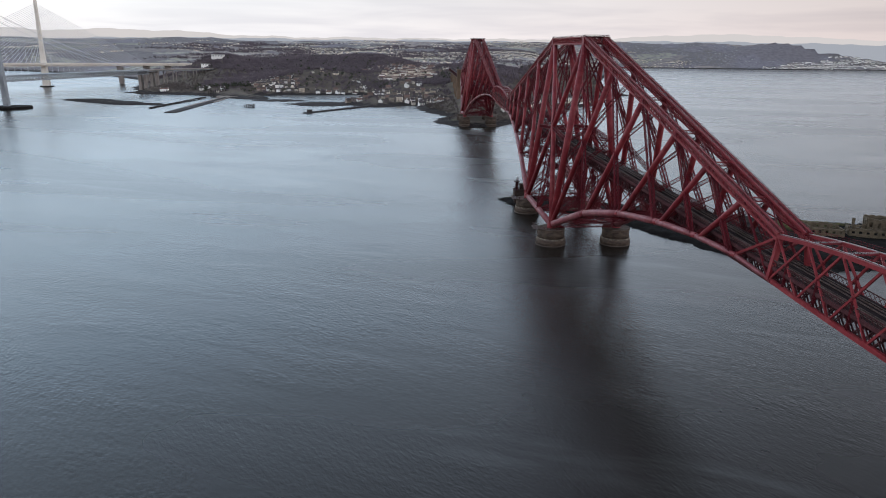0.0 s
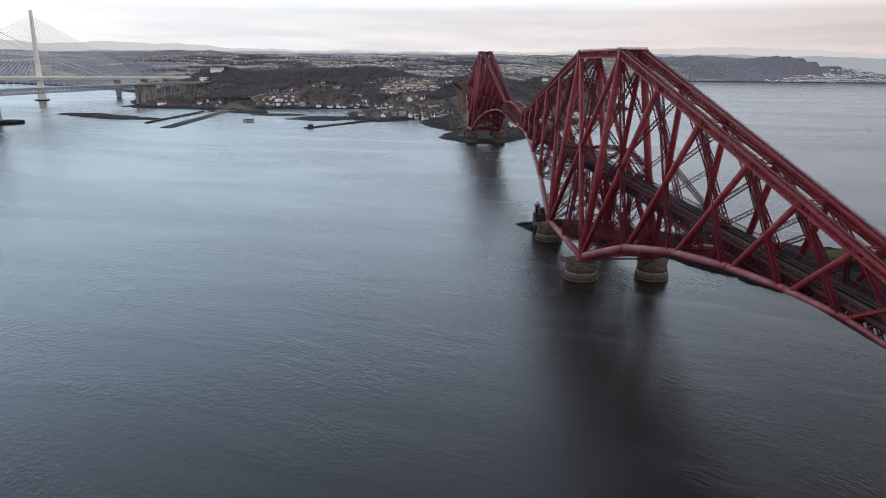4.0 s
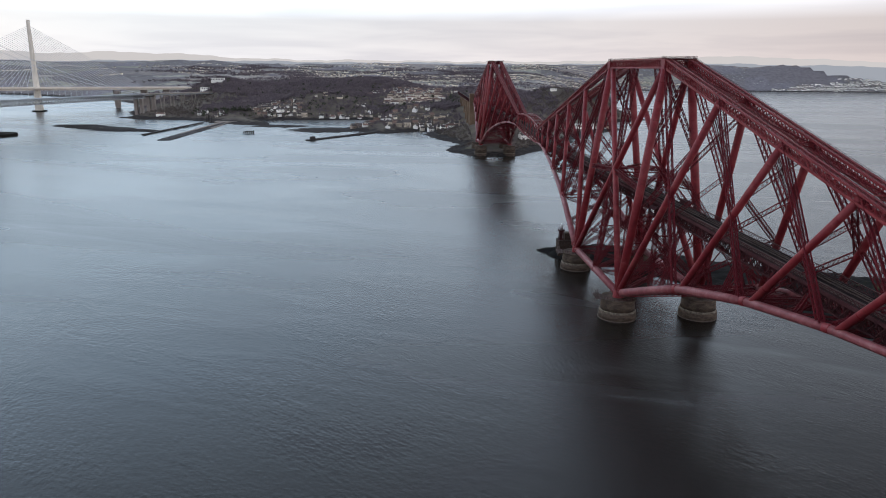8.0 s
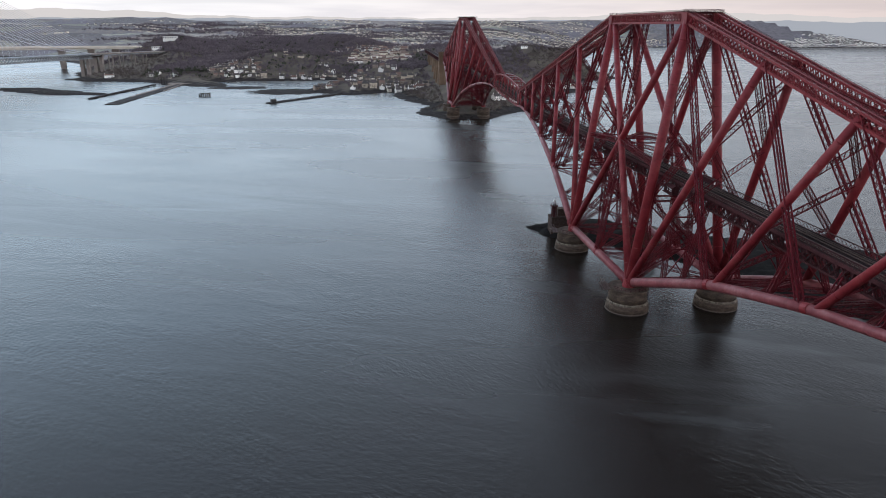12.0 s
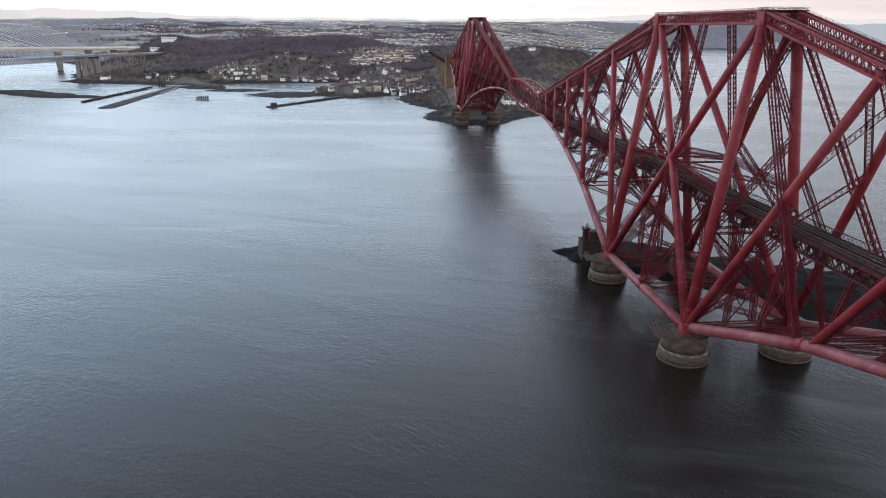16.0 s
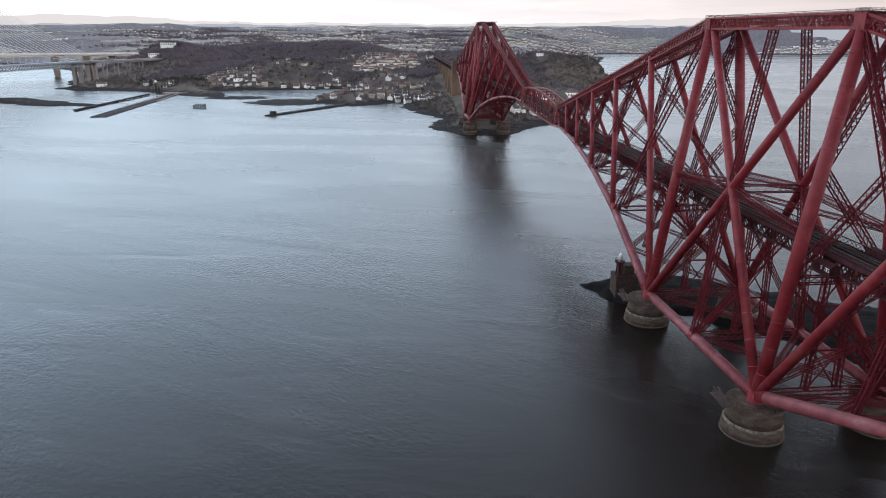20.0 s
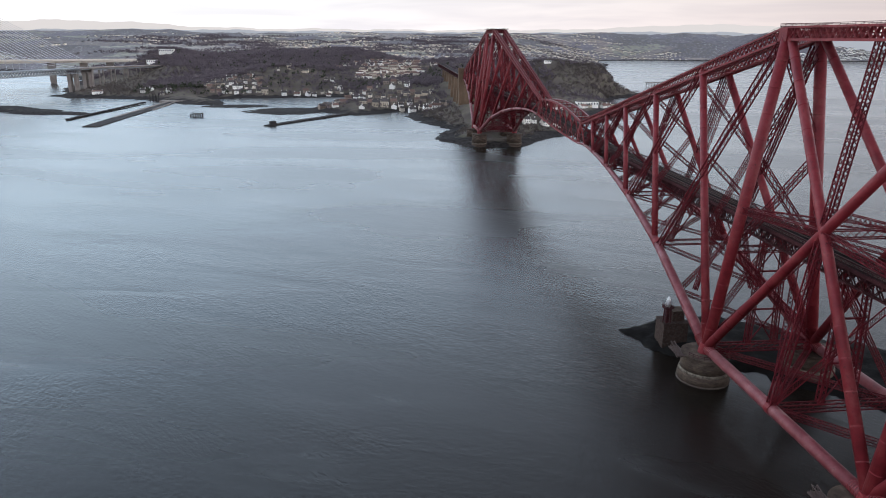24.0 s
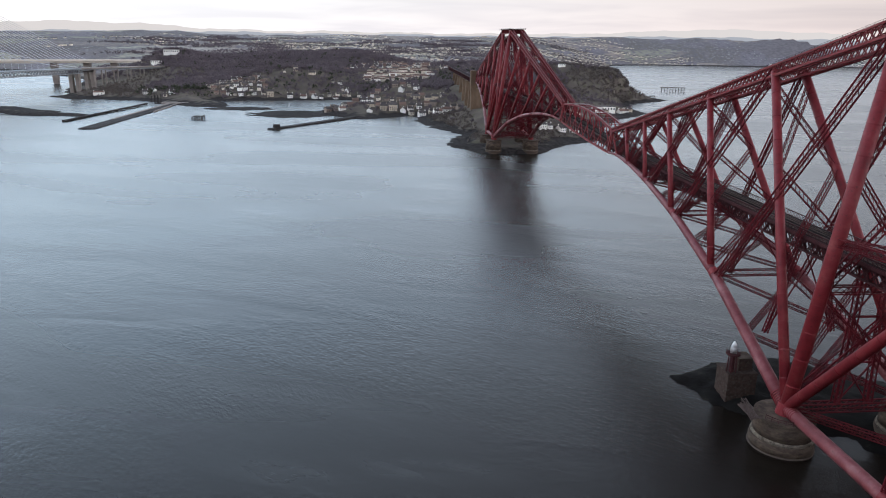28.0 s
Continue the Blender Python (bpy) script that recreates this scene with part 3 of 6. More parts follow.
def build_tower(root, half):
    """The four-legged tower: leaning tubes, crossed tubes along it, lattices across it."""
    B = {(e, s): V(e * BASE_X, s * half, BASE_Z) for e in (-1, 1) for s in (-1, 1)}
    T = {(e, s): V(e * TOP_X, s * half, TOP_Z) for e in (-1, 1) for s in (-1, 1)}
    for key in B:
        geo = Geo()
        geo.plated_tube(B[key] - V(0, 0, 1), T[key], 1.85, 1.7, seg=18)
        ob = part("column", geo, RED, root, soft=True)
        geo = Geo()   # flared foot on its bed plate
        x, y, _ = B[key]
        geo.tube([V(x, y, BASE_Z - 2.6), V(x, y, BASE_Z - 1.2), V(x, y, BASE_Z + 1.6)], [2.7, 2.5, 1.95], 18)
        part("skewback", geo, RED, ob)
        s = 1 if y > 0 else -1
        up = lerp(V(0, s, 0), V(0, s * 0.93, 0.36), 1.0)
        for k in range(5):
            geo = Geo(); p = V(x, y, BASE_Z) - V(0, s, 0) * (2.0 + 0.75 * k); geo.tube([p - V(0, 0.12, 0), p + V(0, 0.12, 0)], 1.74 - 0.01 * k, 16); part("stiffening_rib", geo, RED, ob)
            geo = Geo(); p = V(x, y, BASE_Z) + up * (2.0 + 0.75 * k); geo.tube([p - up * 0.12, p + up * 0.12], 1.90 - 0.01 * k, 16); part("stiffening_rib", geo, RED, ob)
        geo = Geo()   # gusset and platform at the head
        x, y, _ = T[key]
        geo.box((x - 1.8, y - 2.1, TOP_Z - 2.2), (x + 1.8, y + 2.1, TOP_Z + 1.5))
        part("head_gusset", geo, RED, ob)
    for e in (-1, 1):
        for s in (-1, 1):
            geo = Geo()
            geo.plated_tube(B[e, s], T[e, -s] + V(0, 1.7 * s, -1.0), 1.45, 1.3)
            part("diagonal", geo, RED, root, soft=True)
        geo = Geo()
        geo.tube([B[e, -1], lerp(B[e, -1], B[e, 1], 0.5), B[e, 1]], 1.65, 16)
        ob = part("bottom_chord", geo, FADED, root, soft=True)
        geo = Geo()
        m = lerp(B[e, -1], B[e, 1], 0.5)
        geo.tube([m - V(0, 1.0, 0), m + V(0, 1.0, 0)], 1.85, 16)
        part("joint_collar", geo, RED, ob)
        top_chord("top_chord", T[e, -1], T[e, 1], 2.2, 3.4, 3.4, root)
        # latticed hangers from the head girder to the crossing and on down
        mt, mb = lerp(T[e, -1], T[e, 1], 0.5), lerp(B[e, -1], B[e, 1], 0.5)
        if half > 30:
            geo = Geo()
            geo.lattice(mt - V(0, 0, 1.7), lerp(mb, mt, 0.5), 2.1, 1.7, panel=1.8, corner=0.31, lace=0.17)
            part("hanger", geo, LACED, root)
            geo = Geo()
            geo.lattice(lerp(mb, mt, 0.48), mb + V(0, 0, 1.4), 2.1, 1.7, panel=1.8, corner=0.31, lace=0.17)
            part("hanger", geo, LACED, root)
    for s in (-1, 1):
        # big crossed lattices between the columns
        for c0, c1 in ((0.02, 0.34), (0.34, 0.64), (0.64, 0.97)):
            cross_lattice(root, lerp(B[-1, s], T[-1, s], c0), lerp(B[1, s], T[1, s], c1), lerp(B[1, s], T[1, s], c0), lerp(B[-1, s], T[-1, s], c1), 1.9, corner=0.28, lace=0.17)
        for c in (0.34,):
            geo = Geo()
            geo.lattice(lerp(B[-1, s], T[-1, s], c), lerp(B[1, s], T[1, s], c), 1.6, 2.0, corner=0.3)
            part("cross_girder", geo, LACED, root)
        geo = Geo()
        geo.lattice(B[-1, s], B[1, s], 2.0, 2.4, corner=0.34, lace=0.18)
        part("cross_girder", geo, LACED, root)
        geo = Geo()
        geo.lattice(T[-1, s], T[1, s], 1.6, 3.0, corner=0.34, lace=0.18)
        part("cross_girder", geo, LACED, root)
    # crossed lattices lying between the bottom chords
    m0, m1 = V(-BASE_X, 0, BASE_Z), V(BASE_X, 0, BASE_Z)
    for s in (-1, 1):
        cross_lattice(root, B[-1, s], m1, B[1, s], m0, 1.6, "bottom_bracing")
    geo = Geo()
    geo.lattice(m0, m1, 1.8, 2.2, corner=0.3)
    part("cross_girder", geo, LACED, root)
    # level bracing at the crossing of the diagonals
    c0, c1 = V(-lerp(BASE_X, TOP_X, 0.5), 0, lerp(BASE_Z, TOP_Z, 0.5)), V(lerp(BASE_X, TOP_X, 0.5), 0, lerp(BASE_Z, TOP_Z, 0.5))
    geo = Geo()
    geo.lattice(c0, c1, 1.8, 2.2, corner=0.3)
    part("cross_girder", geo, LACED, root)
    for s in (-1, 1):
        q = {e: lerp(B[e, s], T[e, s], 0.47) for e in (-1, 1)}
        cross_lattice(root, c0, q[1], c1, q[-1], 1.3, "level_bracing")
        for e in (-1, 1):
            geo = Geo()
            geo.lattice({-1: c0, 1: c1}[e], q[e], 1.6, 1.9, corner=0.26, lace=0.14)
            part("level_girder", geo, LACED, root)
    k = 3 if half < 30 else 5
    for j in range(k):
        y0, y1 = lerp(-half, half, j / k), lerp(-half, half, (j + 1) / k)
        for x0, x1, ya, yb in ((-TOP_X, TOP_X, y0, y1), (TOP_X, -TOP_X, y0, y1), (-TOP_X, TOP_X, y0, y0)):
            geo = Geo(); geo.bar(V(x0, ya, TOP_Z), V(x1, yb, TOP_Z), 0.4); part("top_brace", geo, RED, root)
    # railway trestles standing on the lower cross girders
    for y in (-half, 0, half) if half > 30 else (-half, half):
        geo = Geo()
        for e in (-1, 1):
            geo.lattice(V(e * 4.6, y, BASE_Z + 1), V(e * 3.4, y, RAIL_Z - 2.4), 1.5, 1.5, corner=0.28, lace=0.15)
        for z0, z1 in ((BASE_Z + 1, 25.0), (25.0, 38.0), (38.0, RAIL_Z - 3)):
            geo.bar(V(-4.4, y, z0), V(4.0, y, z1), 0.4, 0.3), geo.bar(V(4.4, y, z0), V(-4.0, y, z1), 0.4, 0.3)
            geo.bar(V(-4.2, y, z1), V(4.2, y, z1), 0.5, 0.5)
        part("trestle", geo, LACED, root)
    # lattice props from the trestle foot out to the chord joints
    for e in (-1, 1):
        for s in (-1, 1):
            geo = Geo()
            geo.lattice(V(e * BASE_X, 0, BASE_Z + 1), V(e * 4.4, s * half * 0.5, RAIL_Z - 3), 1.3, 1.3, corner=0.24, lace=0.13)
            part("prop", geo, LACED, root)


def head_platform(root, y, w=2.6, overhang=6.5):
    geo = Geo()
    geo.box((-overhang, y - w, TOP_Z + 1.72), (overhang, y + w, TOP_Z + 1.95))
    ob = part("head_platform", geo, DARK, root)
    geo = Geo()
    o, v = overhang - 0.1, w - 0.1
    for a, b in (((-o, y - v), (o, y - v)), ((o, y - v), (o, y + v)), ((o, y + v), (-o, y + v)), ((-o, y + v), (-o, y - v))):
        railing(geo, V(*a, TOP_Z + 1.95), V(*b, TOP_Z + 1.95), 8, 0.8)
    part("handrail", geo, DARK, ob, "thin steel handrail")


def cantilever(yc, half, label, lift=0.0):
    root = thing("cantilever_tower", (0, yc, lift), label, "bridge tower", "cantilevers of the railway bridge")
    build_tower(root, half)
    build_arm(root, -half, -1)
    build_arm(root, half, 1)
    return root


HALF_MID, HALF_FIFE = 39.6, 22.1
FIFE_Y = HALF_MID + 521.2 + HALF_FIFE
LIFT = 5.2     # the line climbs a little towards the village
mid_tower = cantilever(0, HALF_MID, "dark red steel cantilever tower of tubes and lattices on piers")
fife_tower = cantilever(FIFE_Y, HALF_FIFE, "dark red steel cantilever tower on the village shore", LIFT)
for s in (-1, 1):
    head_platform(mid_tower, s * HALF_MID)
head_platform(fife_tower, 0, HALF_FIFE + 3.5, 8.5)


def suspended_span(yc, label, lift=0.0):
    root = thing("suspended_span", (0, yc, lift / 2), label, "bridge span", "suspended spans of the railway bridge")
    root.rotation_euler = (math.atan(lift / 106.6), 0, 0)
    L, n = 106.6, 8
    zb = ARM_BZ[-1]

    def zlow(t):
        return zb - 0.9 * 4 * t * (1 - t)

    def ztop(t):
        return END_TOP + 4.0 * 4 * t * (1 - t)
    for e in (-1, 1):
        for i in range(n):
            t0, t1 = i / n, (i + 1) / n
            y0, y1 = -L / 2 + L * t0, -L / 2 + L * t1
            x = e * 4.2
            a, b, c, d = V(e * 5.1, y0, zlow(t0)), V(e * 5.1, y1, zlow(t1)), V(x, y0, ztop(t0)), V(x, y1, ztop(t1))
            geo = Geo(); geo.bar(a, b, 0.7, 1.1); part("bottom_chord", geo, RED, root)
            geo = Geo(); geo.bar(c, d, 0.85, 0.95); part("top_chord", geo, RED, root)
            geo = Geo(); geo.bar(a, d, 0.45, 0.55); part("diagonal", geo, RED, root)
            geo = Geo(); geo.bar(c, b, 0.45, 0.55); part("diagonal", geo, RED, root)
            geo = Geo(); geo.lattice(lerp(a, b, 0.5), lerp(lerp(a, b, 0.5), lerp(c, d, 0.5), 0.55), 0.4, 0.4, corner=0.12, lace=0.07)
            part("hanger", geo, LACED, root)
        for i in (0, n):
            t = i / n
            geo = Geo(); geo.bar(V(e * 5.1, -L / 2 + L * t, zb), V(e * 4.2, -L / 2 + L * t, ztop(t)), 0.7); part("end_post", geo, RED, root)
    for i in range(n):
        t, t2 = i / n, (i + 1) / n
        geo = Geo()
        y, y2 = -L / 2 + L * t, -L / 2 + L * t2
        geo.bar(V(-4.2, y, ztop(t)), V(4.2, y, ztop(t)), 0.26, 0.36)
        geo.bar(V(-4.2, y, ztop(t)), V(4.2, y2, ztop(t2)), 0.1), geo.bar(V(4.2, y, ztop(t)), V(-4.2, y2, ztop(t2)), 0.1)
        ob = part("top_bracing", geo, RED, root)
        geo = Geo()
        geo.bar(V(-4.0, y, ztop(t) + 0.45), V(4.0, y, ztop(t) + 0.45), 0.26, 0.12)
        part("walk_plank", geo, PALE_STEEL, ob, "pale galvanised walk plank")
    for e in (-1, 1):
        geo = Geo()
        for i in range(2 * n):
            t, t2 = i / (2 * n), (i + 1) / (2 * n)
            geo.bar(V(e * 3.9, -L / 2 + L * t, ztop(t) + 0.66), V(e * 3.9, -L / 2 + L * t2, ztop(t2) + 0.66), 0.2, 0.1)
        part("top_walkway", geo, PALE_STEEL, root, "pale galvanised walkway")
    for e in (-1, 1):
        geo = Geo()
        for i in range(2 * n):
            t, t2 = i / (2 * n), (i + 1) / (2 * n)
            railing(geo, V(e * 4.0, -L / 2 + L * t, ztop(t) + 0.6), V(e * 4.0, -L / 2 + L * t2, ztop(t2) + 0.6), 3, 1.1)
        part("handrail", geo, LACED, root, "thin steel handrail")


SPAN_Y = HALF_MID + ARM + 53.3
suspended_span(SPAN_Y, "red steel span with arched top chord between two arms", LIFT)
suspended_span(-SPAN_Y, "red steel span with arched top hung from an arm")


# ---- the railway inside it ----
def railway(y0, y1, lift0=0.0, lift1=0.0, deep=None):
    root = thing("railway_deck", (0, y0, 0), "dark railway deck with two tracks and lattice parapets inside the bridge", "railway", "railway decks")
    L = y1 - y0
    z = RAIL_Z
    root.location.z = lift0
    root.rotation_euler = (math.atan((lift1 - lift0) / L), 0, 0)
    geo = Geo(); geo.box((-4.9, 0, z - 0.75), (4.9, L, z - 0.35)); part("deck", geo, BOARD, root)
    for e in (-1, 1):
        geo = Geo()
        geo.box((e * 3.3 - 0.35, 0, z - 2.3), (e * 3.3 + 0.35, L, z - 0.77))
        part("side_girder", geo, DARK, root)
        if deep:      # a deep latticed girder under the tracks
            geo = Geo()
            geo.lattice(V(e * 4.3, deep[0] * L, z - 2.8), V(e * 4.3, deep[1] * L, z - 2.8), 0.7, 3.8, panel=3.4, corner=0.45, lace=0.36, faces="h")
            part("lattice_girder", geo, DARK, root)
        geo = Geo(); geo.box((e * 5.0 - 0.06, 0, z - 1.1), (e * 5.0 + 0.06, L, z - 0.36)); part("fascia", geo, DARK, root)
        geo = Geo()
        geo.bar(V(e * 4.85, 0, z + 1.35), V(e * 4.85, L, z + 1.35), 0.22, 0.18)
        geo.bar(V(e * 4.85, 0, z - 0.25), V(e * 4.85, L, z - 0.25), 0.22, 0.2)
        n = max(2, int(L / 1.7))
        for i in range(n):
            a, b = L * i / n, L * (i + 1) / n
            geo.bar(V(e * 4.85, a, z - 0.2), V(e * 4.85, b, z + 1.3), 0.12, 0.08)
            geo.bar(V(e * 4.85, a, z + 1.3), V(e * 4.85, b, z - 0.2), 0.12, 0.08)
        part("parapet", geo, DARK, root, "criss-cross steel windscreen parapet")
        geo = Geo(); geo.box((e * 4.1 - 0.6, 0, z - 0.33), (e * 4.1 + 0.6, L, z - 0.2)); part("walkway", geo, BOARD, root, "worn timber walkway")
        geo = Geo(); geo.bar(V(e * 3.45, 0, z - 0.12), V(e * 3.45, L, z - 0.12), 0.16, 0.14); part("cable_trough", geo, RAIL, root, "brown cable trough")
        geo = Geo(); geo.bar(V(e * 4.75, 0, z + 1.52), V(e * 4.75, L, z + 1.52), 0.1, 0.08); part("hand_line", geo, RAIL, root, "thin brown hand line")
        for w in (-0.72, 0.72):
            geo = Geo(); geo.box((e * 1.85 + w - 0.045, 0, z - 0.33), (e * 1.85 + w + 0.045, L, z)); part("rail", geo, RAIL, root)
    n = max(2, int(L / 6.0))
    for i in range(n + 1):
        y = L * i / n
        geo = Geo()
        geo.bar(V(-5.0, y, z - 1.6), V(5.0, y, z - 1.6), 0.5, 1.0)
        if i < n:
            geo.bar(V(-4.6, y, z - 2.0), V(4.6, y + L / n, z - 2.0), 0.25), geo.bar(V(4.6, y, z - 2.0), V(-4.6, y + L / n, z - 2.0), 0.25)
        part("cross_beam", geo, DARK, root)


cuts = [-SPAN_Y - 53.3, -SPAN_Y + 53.3, -HALF_MID, HALF_MID, SPAN_Y - 53.3, SPAN_Y + 53.3, FIFE_Y - HALF_FIFE, FIFE_Y + HALF_FIFE + ARM, FIFE_Y + HALF_FIFE + ARM + 11]
lifts = [0, 0, 0, 0, 0, LIFT, LIFT, LIFT, LIFT]
deeps = [(0, 1), (0, 1), (0, 1), (0, 0.88), None, (0.12, 1), (0, 0.88), None]
for k in range(len(cuts) - 1):
    railway(cuts[k], cuts[k + 1], lifts[k], lifts[k + 1], deeps[k])


# ---- stone piers ----
def pier(x, y, r_base, r_top, height, group):
    root = thing("stone_pier", (x, y, -3), "round tapered granite pier with tide-stained foot and pale streaks", "bridge pier", group)
    g1 = Geo(); g1.tube([V(0, 0, 0), V(0, 0, 4.0), V(0, 0, 4.6)], [r_base * 1.02, r_base, r_base * 0.985], 40); part("foot_course", g1, WEEDY, root, "dark weed-stained foot course", soft=True)
    g1 = Geo(); g1.tube([V(0, 0, 4.55), V(0, 0, 6.0), V(0, 0, 7.4)], [r_base * 0.975, r_base * 0.965, r_base * 0.945], 40); part("shaft", g1, GRANITE, root, soft=True)
    g1 = Geo(); g1.tube([V(0, 0, 7.35), V(0, 0, 7.9), V(0, 0, 8.25)], [r_base * 0.935, r_base * 0.925, r_top * 1.0], 40); part("lime_band", g1, LIME, root, "pale lime-streaked band", soft=True)
    g1 = Geo(); g1.tube([V(0, 0, 8.2), V(0, 0, height + 2.2)], [r_top * 1.0, r_top * 0.96], 40); part("upper_shaft", g1, GRANITE, root, soft=True)
    g1 = Geo(); g1.tube([V(0, 0, height + 2.15), V(0, 0, height + 3.0), V(0, 0, height + 3.05)], [r_top * 1.02, r_top * 1.02, r_top * 0.9], 40); part("coping", g1, GRANITE, root)
    return root


for e in (-1, 1):
    for s in (-1, 1):
        pier(e * BASE_X, s * HALF_MID, 8.6, 7.6, 10.4, "stone piers of the middle tower")
        pier(e * BASE_X, FIFE_Y + s * HALF_FIFE, 8.4, 7.8, 9.0 + LIFT, "stone piers of the village tower")


# ---- land ----
NEAR_COAST = [(-64, 614), (-46, 586), (-30, 556), (0, 552), (30, 556), (46, 588), (82, 622), (112, 650), (150, 760), (215, 880), (290, 965), (290, 1060), (330, 1150), (433, 1227), (400, 1290), (400, 1450),
              (490, 1750), (600, 2080), (690, 2340), (930, 3000), (880, 3150), (1060, 3480), (1300, 3580), (1700, 3500)]
FAR_COAST = [(2450, 3420), (4950, 3300), (4950, 5300), (-4950, 5300), (-4950, 2600), (-2600, 2750), (-1600, 2500), (-1150, 2150), (-900, 1800)]
WEST_COAST = [(-820, 1550), (-790, 1440), (-728, 1290), (-735, 1236), (-669, 1188), (-597, 1175), (-530, 1150), (-500, 1095), (-463, 1075), (-428, 1045), (-385, 1040), (-363, 985), (-385, 1100), (-420, 1165),
              (-372, 1178), (-302, 1178), (-243, 1190), (-185, 1200), (-160, 1150), (-162, 1105), (-196, 1068), (-225, 985), (-215, 930), (-178, 880), (-150, 858), (-113, 900), (-86, 920), (-80, 864), (-74, 794), (-50, 733), (-38, 700)]
COAST = np.array(NEAR_COAST + FAR_COAST + WEST_COAST, float)
MID_ISLE = np.array([(-31, 81), (-18, 90), (10, 90), (50, 60), (100, 30), (160, 5), (240, -20), (300, -60), (260, -105), (190, -106), (145, -94), (104, -96), (70, -62), (46, -18), (18, 22), (0, 42), (-23, 56)], float)
SKERRY = np.array([(-776, 1019), (-700, 1040), (-560, 925), (-520, 905), (-556, 890), (-640, 905)], float)


def inside_distance(poly, x, y):
    """Distance to an outline, positive inside it."""
    best = np.full(x.shape, 1e9)
    odd = np.zeros(x.shape, bool)
    for (ax, ay), (bx, by) in zip(poly, np.roll(poly, -1, axis=0)):
        dx, dy = bx - ax, by - ay
        t = np.clip(((x - ax) * dx + (y - ay) * dy) / (dx * dx + dy * dy), 0, 1)
        best = np.minimum(best, np.hypot(x - ax - t * dx, y - ay - t * dy))
        cross = ((ay > y) != (by > y)) & (x < (bx - ax) * (y - ay) / (by - ay + 1e-12) + ax)
        odd ^= cross
    return np.where(odd, best, -best)


def ripple(x, y, size, seed=0.0):
    """Cheap smooth unevenness about -1..1, from crossed waves."""
    a = x / size + seed
    b = y / size - seed * 1.7
    return (np.sin(a * 2.1 + 1.3 * np.sin(b * 1.7)) + np.sin(b * 2.7 + 1.1 * np.sin(a * 1.9 + 2)) + 0.6 * np.sin(a * 4.9 - b * 4.1 + 1.5 * np.sin(b * 3.3)) + 0.5 * np.sin(a * 7.7 + b * 9.1)) / 3.1


HILLS = [(-420, 1700, 190, 150, 48), (-630, 1625, 95, 80, 44), (-180, 1620, 150, 130, 48), (-110, 1430, 120, 90, 18), (215, 1185, 85, 85, 50), (315, 1195, 50, 55, 34), (100, 1480, 160, 200, 38),
         (-320, 1370, 120, 90, 30), (-560, 1480, 90, 90, 22), (-100, 1080, 60, 70, 22), (70, 1080, 90, 110, 32), (-400, 1260, 70, 60, 7), (40, 800, 70, 90, 14), (2140, 3800, 190, 120, 24), (2450, 3850, 220, 110, 6)]
EYE_X, EYE_Y = -110.0, -330.0


def ramp(v, a, b):
    t = np.clip((v - a) / (b - a), 0, 1)
    return t * t * (3 - 2 * t)


def land_height(x, y):
    wob = 6 * ripple(x, y, 38, 0.3) + 4 * ripple(x, y, 13, 2.1)
    far = ramp(np.hypot(x - EYE_X, y - EYE_Y), 2200, 3200)
    d = inside_distance(COAST, x, y) + wob * (1 - 0.3 * far) * np.clip(np.hypot(x + 5, y - 583) / 120, 0.3, 1)
    h = np.where(d > 0, 1.6 * ramp(d, 0, 10) + 3.0 * ramp(d, 10, 34) + 7 * ramp(d, 24, 80) + 8 * ramp(d, 60, 260), d * 0.15)
    h = h + np.where(d > 0, 3.0 * np.exp(-(x / 40) ** 2 - ((y - 568) / 16) ** 2) * ramp(d, 0, 8), 0)
    hills = sum(hh * np.exp(-((x - cx) / sx) ** 2 - ((y - cy) / sy) ** 2) for cx, cy, sx, sy, hh in HILLS)
    h = h + hills * ramp(d, 6, 60)
    r = np.hypot(x - EYE_X, y - EYE_Y)
    rise = 24 * ramp(r, 2050, 2500) + 30 * ramp(r, 2300, 3200) + 32 * ramp(r, 3000, 4200) + 30 * ramp(r, 3900, 4720)
    rise = rise * (1 + 0.16 * ripple(x, y, 420, 1.1)) + 9 * ripple(x, y, 190, 4.2) * ramp(r, 2300, 3500)
    h = h + rise * ramp(d, 20, 500)
    h = h + np.where(d > 4, 1.6 * ripple(x, y, 24, 5.0) + 0.9 * ripple(x, y, 9, 7.0), 0.5 * ripple(x, y, 7, 1.0))
    h = np.where(r > 4760, np.minimum(h, 40), h)
    d2 = inside_distance(SKERRY, x, y) + 9 * ripple(x, y, 21, 6.0) + 4 * ripple(x, y, 8, 3.0)
    h2 = np.where(d2 > 0, 2.6 * ramp(d2, 0, 16) + 0.5 * ripple(x, y, 6, 2), d2 * 0.15)
    h3 = -2 + 4.8 * np.exp(-((x + 258) / 66) ** 2 - ((y - 938) / 56) ** 2) + 1.0 * ripple(x, y, 11, 3.3)
    h4 = -2 + 3.8 * np.exp(-((x + 352) / 70) ** 2 - ((y - 1020) / 34) ** 2) + 1.0 * ripple(x, y, 9, 5.3)
    return np.maximum(np.maximum(h, h2), np.maximum(np.minimum(h3, 1.6), np.minimum(h4, 1.6))) + TIDE * (1 - ramp(r, 1500, 2500))


